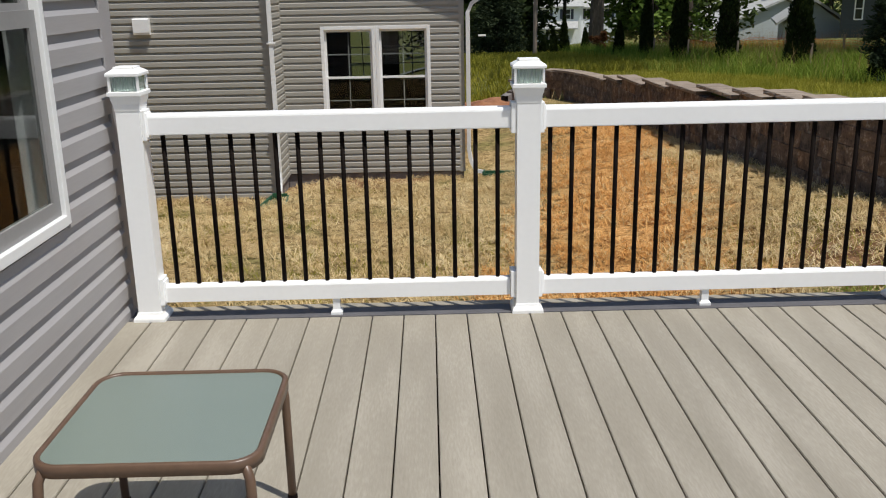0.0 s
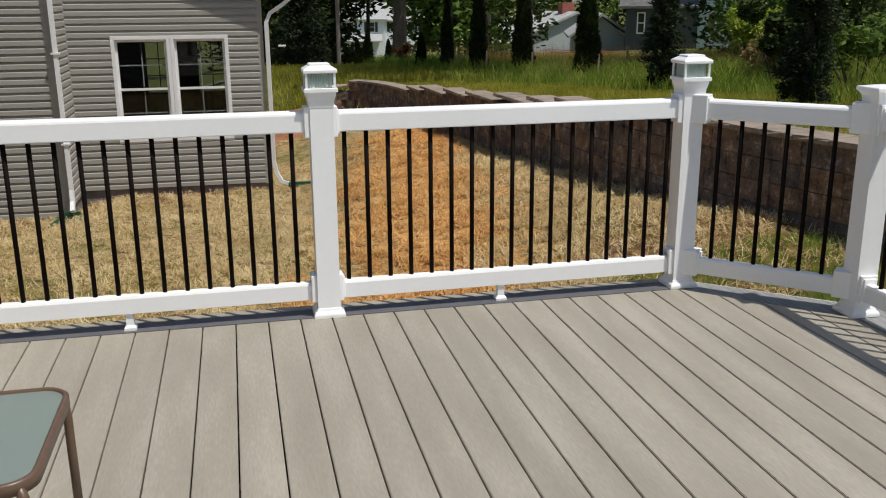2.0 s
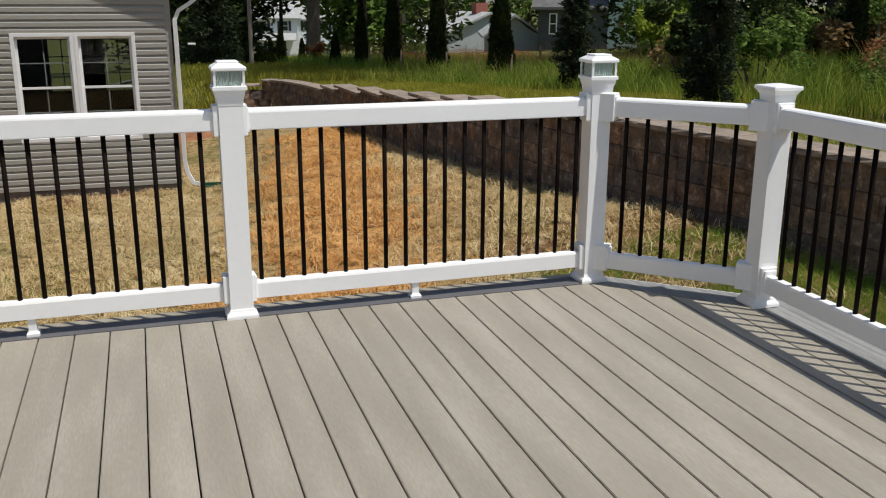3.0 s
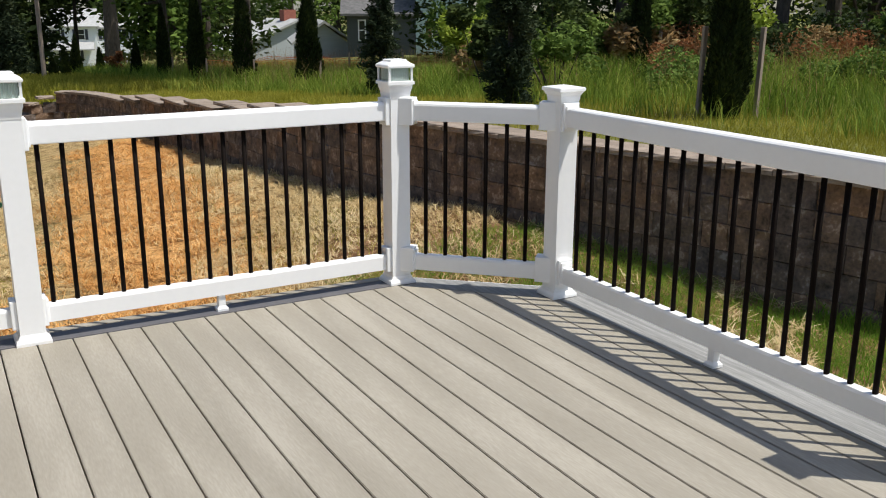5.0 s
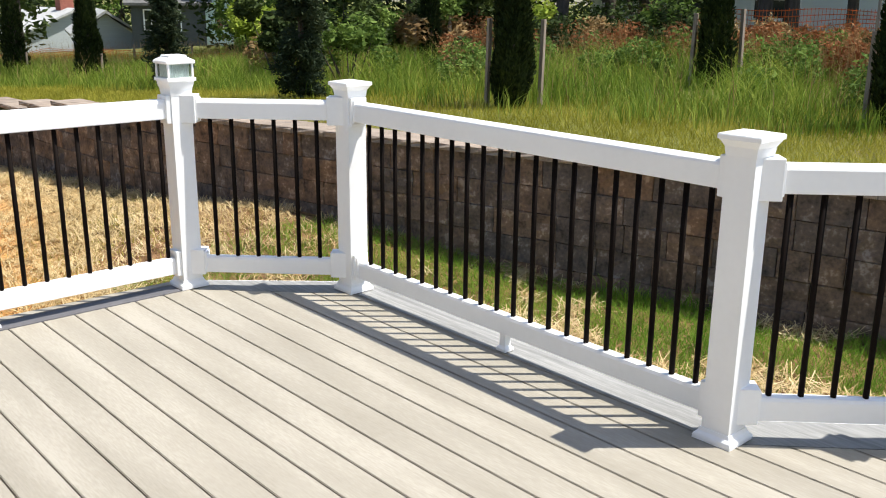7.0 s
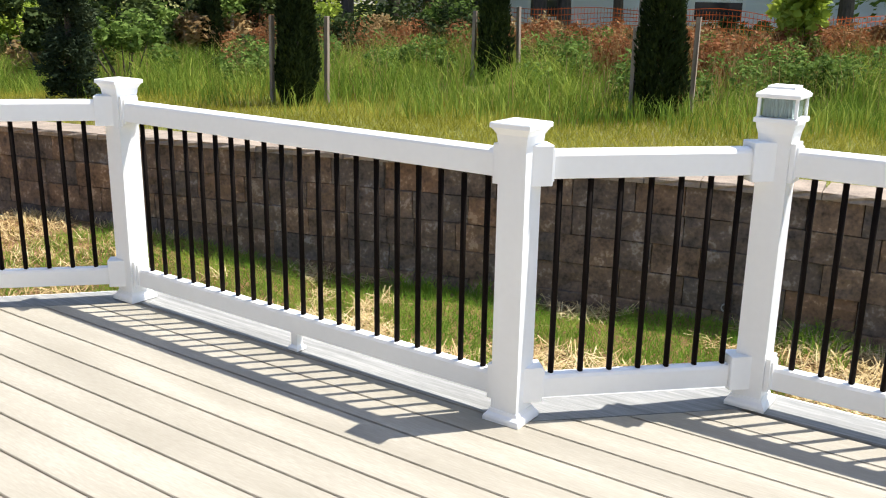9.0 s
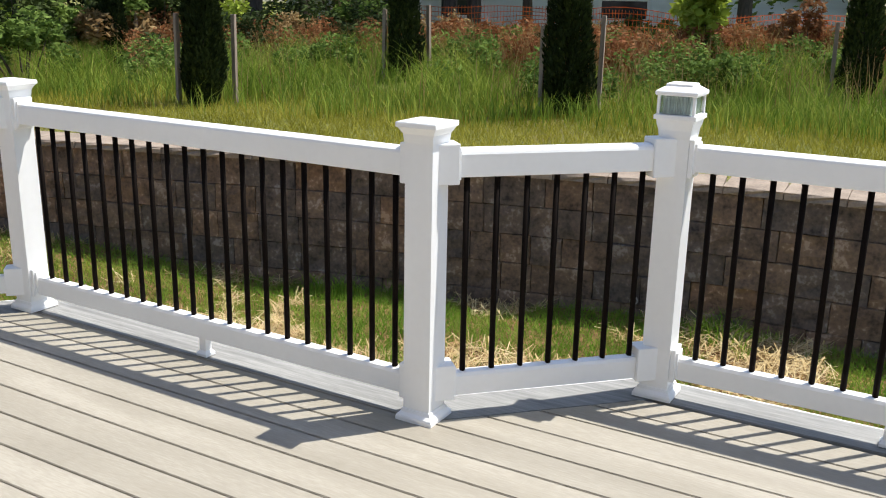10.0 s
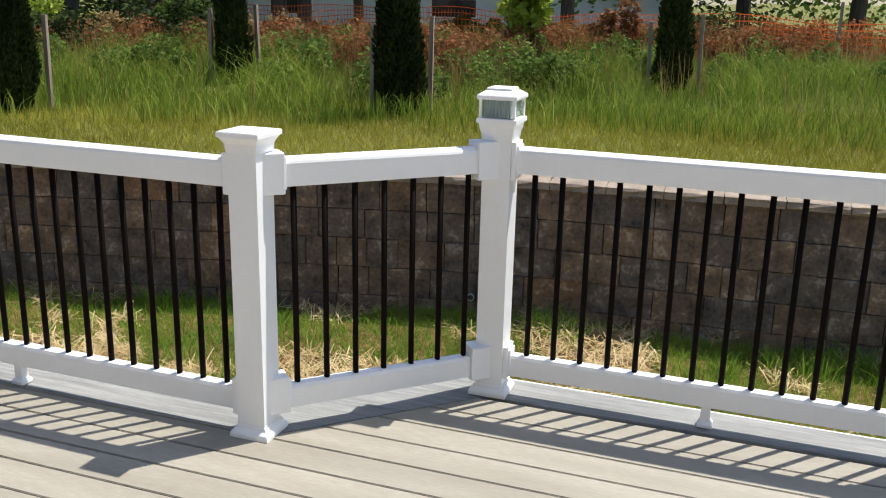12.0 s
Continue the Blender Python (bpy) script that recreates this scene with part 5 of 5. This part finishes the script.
for k in range(9):
    bm = bmesh.new()
    prev = None
    for i, p in enumerate(fpts):
        zz = float(land(p.x, p.y)) - 0.02 + (0.085 - 0.035 * float(ease(14, 20, p.y))) * k - 0.07 * math.sin(i * 0.55) * math.sin(0.13 * i + 0.4 * k) - 0.06 * math.sin(i * 0.19)
        cur = [bm.verts.new((p.x, p.y, zz)), bm.verts.new((p.x, p.y, zz + 0.012))]
        if prev:
            bm.faces.new((prev[0], cur[0], cur[1], prev[1]))
        prev = cur
    part("mesh_strip", bm, M_ORANGE, fence)
bm = bmesh.new()
for i, (p, q_) in enumerate(zip(fpts, fpts[1:])):
    z0 = float(land(p.x, p.y)) - 0.04 - 0.06 * math.sin(i * 0.19)
    for u in (0.0, 0.25, 0.5, 0.75):
        c = p.lerp(q_, u)
        w = (q_ - p).normalized() * 0.004
        vs = [bm.verts.new(t_) for t_ in ((c.x - w.x, c.y - w.y, z0), (c.x + w.x, c.y + w.y, z0), (c.x + w.x, c.y + w.y, z0 + 0.72 - 0.28 * float(ease(14, 20, p.y))), (c.x - w.x, c.y - w.y, z0 + 0.72 - 0.28 * float(ease(14, 20, p.y))))]
        bm.faces.new(vs)
part("mesh_tie", bm, M_ORANGE, fence)
for i in range(0, len(fpts), 10):
    p = fpts[i]
    part("post", box((p.x - 0.02, p.y - 0.02, float(land(p.x, p.y)) - 0.1), (p.x + 0.02, p.y + 0.02, float(land(p.x, p.y)) + (0.95 if p.y < 16 else 0.6))), M_STAKE, fence)

# ---- houses in the distance ----
M_WHITE_SIDING = material("white_siding", shades((0.72, 0.74, 0.75), 0.05), 0.6, scale=1.0, stretch=(1, 1, 12))
M_PALE_GREY = material("pale_grey_siding", shades((0.36, 0.39, 0.40), 0.06), 0.7, scale=1.0, stretch=(1, 1, 12))
M_GREY_SIDING = material("grey_siding", shades((0.06, 0.068, 0.073), 0.08), 0.7, scale=1.0, stretch=(1, 1, 12))
M_TEAL_SIDING = material("pale_blue_green_siding", shades((0.42, 0.53, 0.52), 0.06), 0.7, scale=1.0, stretch=(1, 1, 12))
M_PALE_ROOF = material("pale_shingle", [(0.3, 0.3, 0.29), (0.45, 0.45, 0.43)], 0.9, scale=3)
M_SHUTTER = material("dark_shutter", shades((0.03, 0.035, 0.05), 0.1), 0.6)
M_SHUTTER_R = material("russet_shutter", shades((0.22, 0.10, 0.05), 0.1), 0.6)
M_DARKGLASS = material("dark_glass", shades((0.02, 0.025, 0.03), 0.2), 0.08)
M_BRICK = material("red_brick", [(0.2, 0.06, 0.04), (0.34, 0.12, 0.08)], 0.9, scale=12)


def far_house(ang, d, w, depth, wall_h, roof_h, yaw, mat, roof_mat, label, windows, z=None, shutter=None):
    """A gabled house seen from afar; windows are (x, z, width, height) on its front."""
    a = radians(ang)
    x, y = d * math.sin(a), d * math.cos(a)
    z = float(land(x, y)) if z is None else z
    h = empty("house", pose(x, y, z, 0, 0, yaw), label=label, category="house", group="houses beyond the fence")
    part("wall", box((-w / 2, 0, -1.5), (w / 2, depth, wall_h)), mat, h)
    lap = bmesh.new()
    zz = 0.1
    while zz < wall_h and d < 68:
        add_box(lap, (-w / 2, -0.02, zz), (w / 2, -0.0, zz + 0.14))
        zz += 0.17
    if len(lap.verts):
        part("siding", lap, mat, h)
    else:
        lap.free()
    bm = prism([(-0.5, wall_h - 0.1), (depth / 2, wall_h + roof_h), (depth + 0.5, wall_h - 0.1), (depth + 0.5, wall_h + 0.05), (depth / 2, wall_h + roof_h + 0.18), (-0.5, wall_h + 0.05)], -w / 2 - 0.4, w / 2 + 0.4)
    part("roof", bm, roof_mat, h)
    bm = prism([(0.02, wall_h), (depth - 0.02, wall_h), (depth / 2, wall_h + roof_h - 0.05)], -w / 2 + 0.01, w / 2 - 0.01)
    part("gable", bm, mat, h)
    for wx, wz, ww, wh in windows:
        win = part("window", box((wx - ww / 2 - 0.08, -0.05, wz - 0.08), (wx + ww / 2 + 0.08, -0.021, wz + wh + 0.08)), M_TRIM, h)
        part("pane", box((wx - ww / 2, -0.06, wz), (wx + ww / 2, -0.051, wz + wh)), M_DARKGLASS, win)
        part("bar", box((wx - ww / 2, -0.075, wz + wh / 2 - 0.03), (wx + ww / 2, -0.061, wz + wh / 2 + 0.03)), M_TRIM, win)
        if shutter:
            for k in (-1, 1):
                cxx = wx + k * (ww / 2 + 0.28)
                part("shutter", box((cxx - 0.18, -0.05, wz - 0.05), (cxx + 0.18, -0.022, wz + wh + 0.05)), shutter, win)
    return h


colonial = far_house(7.95, 128, 6.0, 8, 5.2, 2.0, -8, M_WHITE_SIDING, M_PALE_ROOF, "white two-storey house with dark shutters", [(-1.7, 3.6, 0.9, 1.2), (1.1, 3.6, 0.9, 1.2), (-0.2, 0.9, 2.0, 1.4)], -6.8, M_SHUTTER)
part("porch_roof", prism([(-1.7, 2.3), (-0.03, 3.2), (-0.03, 3.3), (-1.7, 2.45)], -3.2, 2.6), M_PALE_ROOF, colonial)
part("wing", box((3.0, 1.5, -1.5), (8.2, 7.5, 5.0)), M_WHITE_SIDING, colonial)
part("wing_roof", prism([(1.1, 4.9), (4.5, 6.8), (7.9, 4.9), (7.9, 5.05), (4.5, 6.98), (1.1, 5.05)], 3.0, 8.6), M_PALE_ROOF, colonial)
for wx in (4.2, 6.6):
    win = part("window", box((wx - 0.5, 1.45, 3.5), (wx + 0.5, 1.48, 4.85)), M_TRIM, colonial)
    part("pane", box((wx - 0.42, 1.43, 3.58), (wx + 0.42, 1.449, 4.77)), M_DARKGLASS, win)
    for k in (-1, 1):
        part("shutter", box((wx + k * 0.7 - 0.18, 1.45, 3.5), (wx + k * 0.7 + 0.18, 1.48, 4.85)), M_SHUTTER, win)
bungalow = far_house(15.6, 76, 8, 11.5, 2.3, 2.2, -80, M_PALE_GREY, M_PALE_ROOF, "low bungalow with a pale shingle roof and brick chimney", [], -4.5)
part("chimney", box((2.2, 5.2, 3.8), (2.9, 6.3, 5.35), 0.02), M_BRICK, bungalow, "red brick chimney")
far_house(20.8, 66, 8, 3.3, 2.3, 1.3, -108, M_PALE_GREY, M_PALE_ROOF, "small pale blue-white outbuilding with a grey roof", [], -3.5)
far_house(26.0, 60, 4.4, 7, 2.9, 1.8, -24.9, M_GREY_SIDING, M_ROOF, "dark grey house behind trees", [(-1.25, 1.35, 0.35, 1.15), (0.35, 1.35, 0.6, 1.15)], -2.2)
far_house(29.7, 60, 3.4, 7, 5.2, 1.8, -28.6, M_TEAL_SIDING, M_ROOF, "pale blue-green house with russet shutters", [(-0.2, 1.4, 0.8, 1.0)], -2.2, M_SHUTTER_R)
far_house(55.5, 34, 5.0, 5, 2.0, 1.2, -55, M_WHITE_SIDING, M_PALE_ROOF, "white house with a pale roof among trees", [(0.5, 1.1, 0.7, 0.7)], -0.3, M_SHUTTER)
far_house(71.5, 24, 10.5, 7, 3.2, 1.6, -72, M_WHITE_SIDING, M_PALE_ROOF, "white sided house behind the orange fence", [(0.1, 0.45, 1.1, 0.9), (-4.0, 0.45, 1.0, 0.9)], 0.5)
pole_z = float(land(3.3, 29.0))
pole = tagged(part("utility_pole", tube([(3.4, 29, pole_z - 0.3), (3.42, 29, 3.0), (3.45, 29, 8.0)], lambda u: 0.06 * (1.15 - 0.3 * u), 10), M_STAKE), "slim grey utility pole behind the wall", "utility pole")
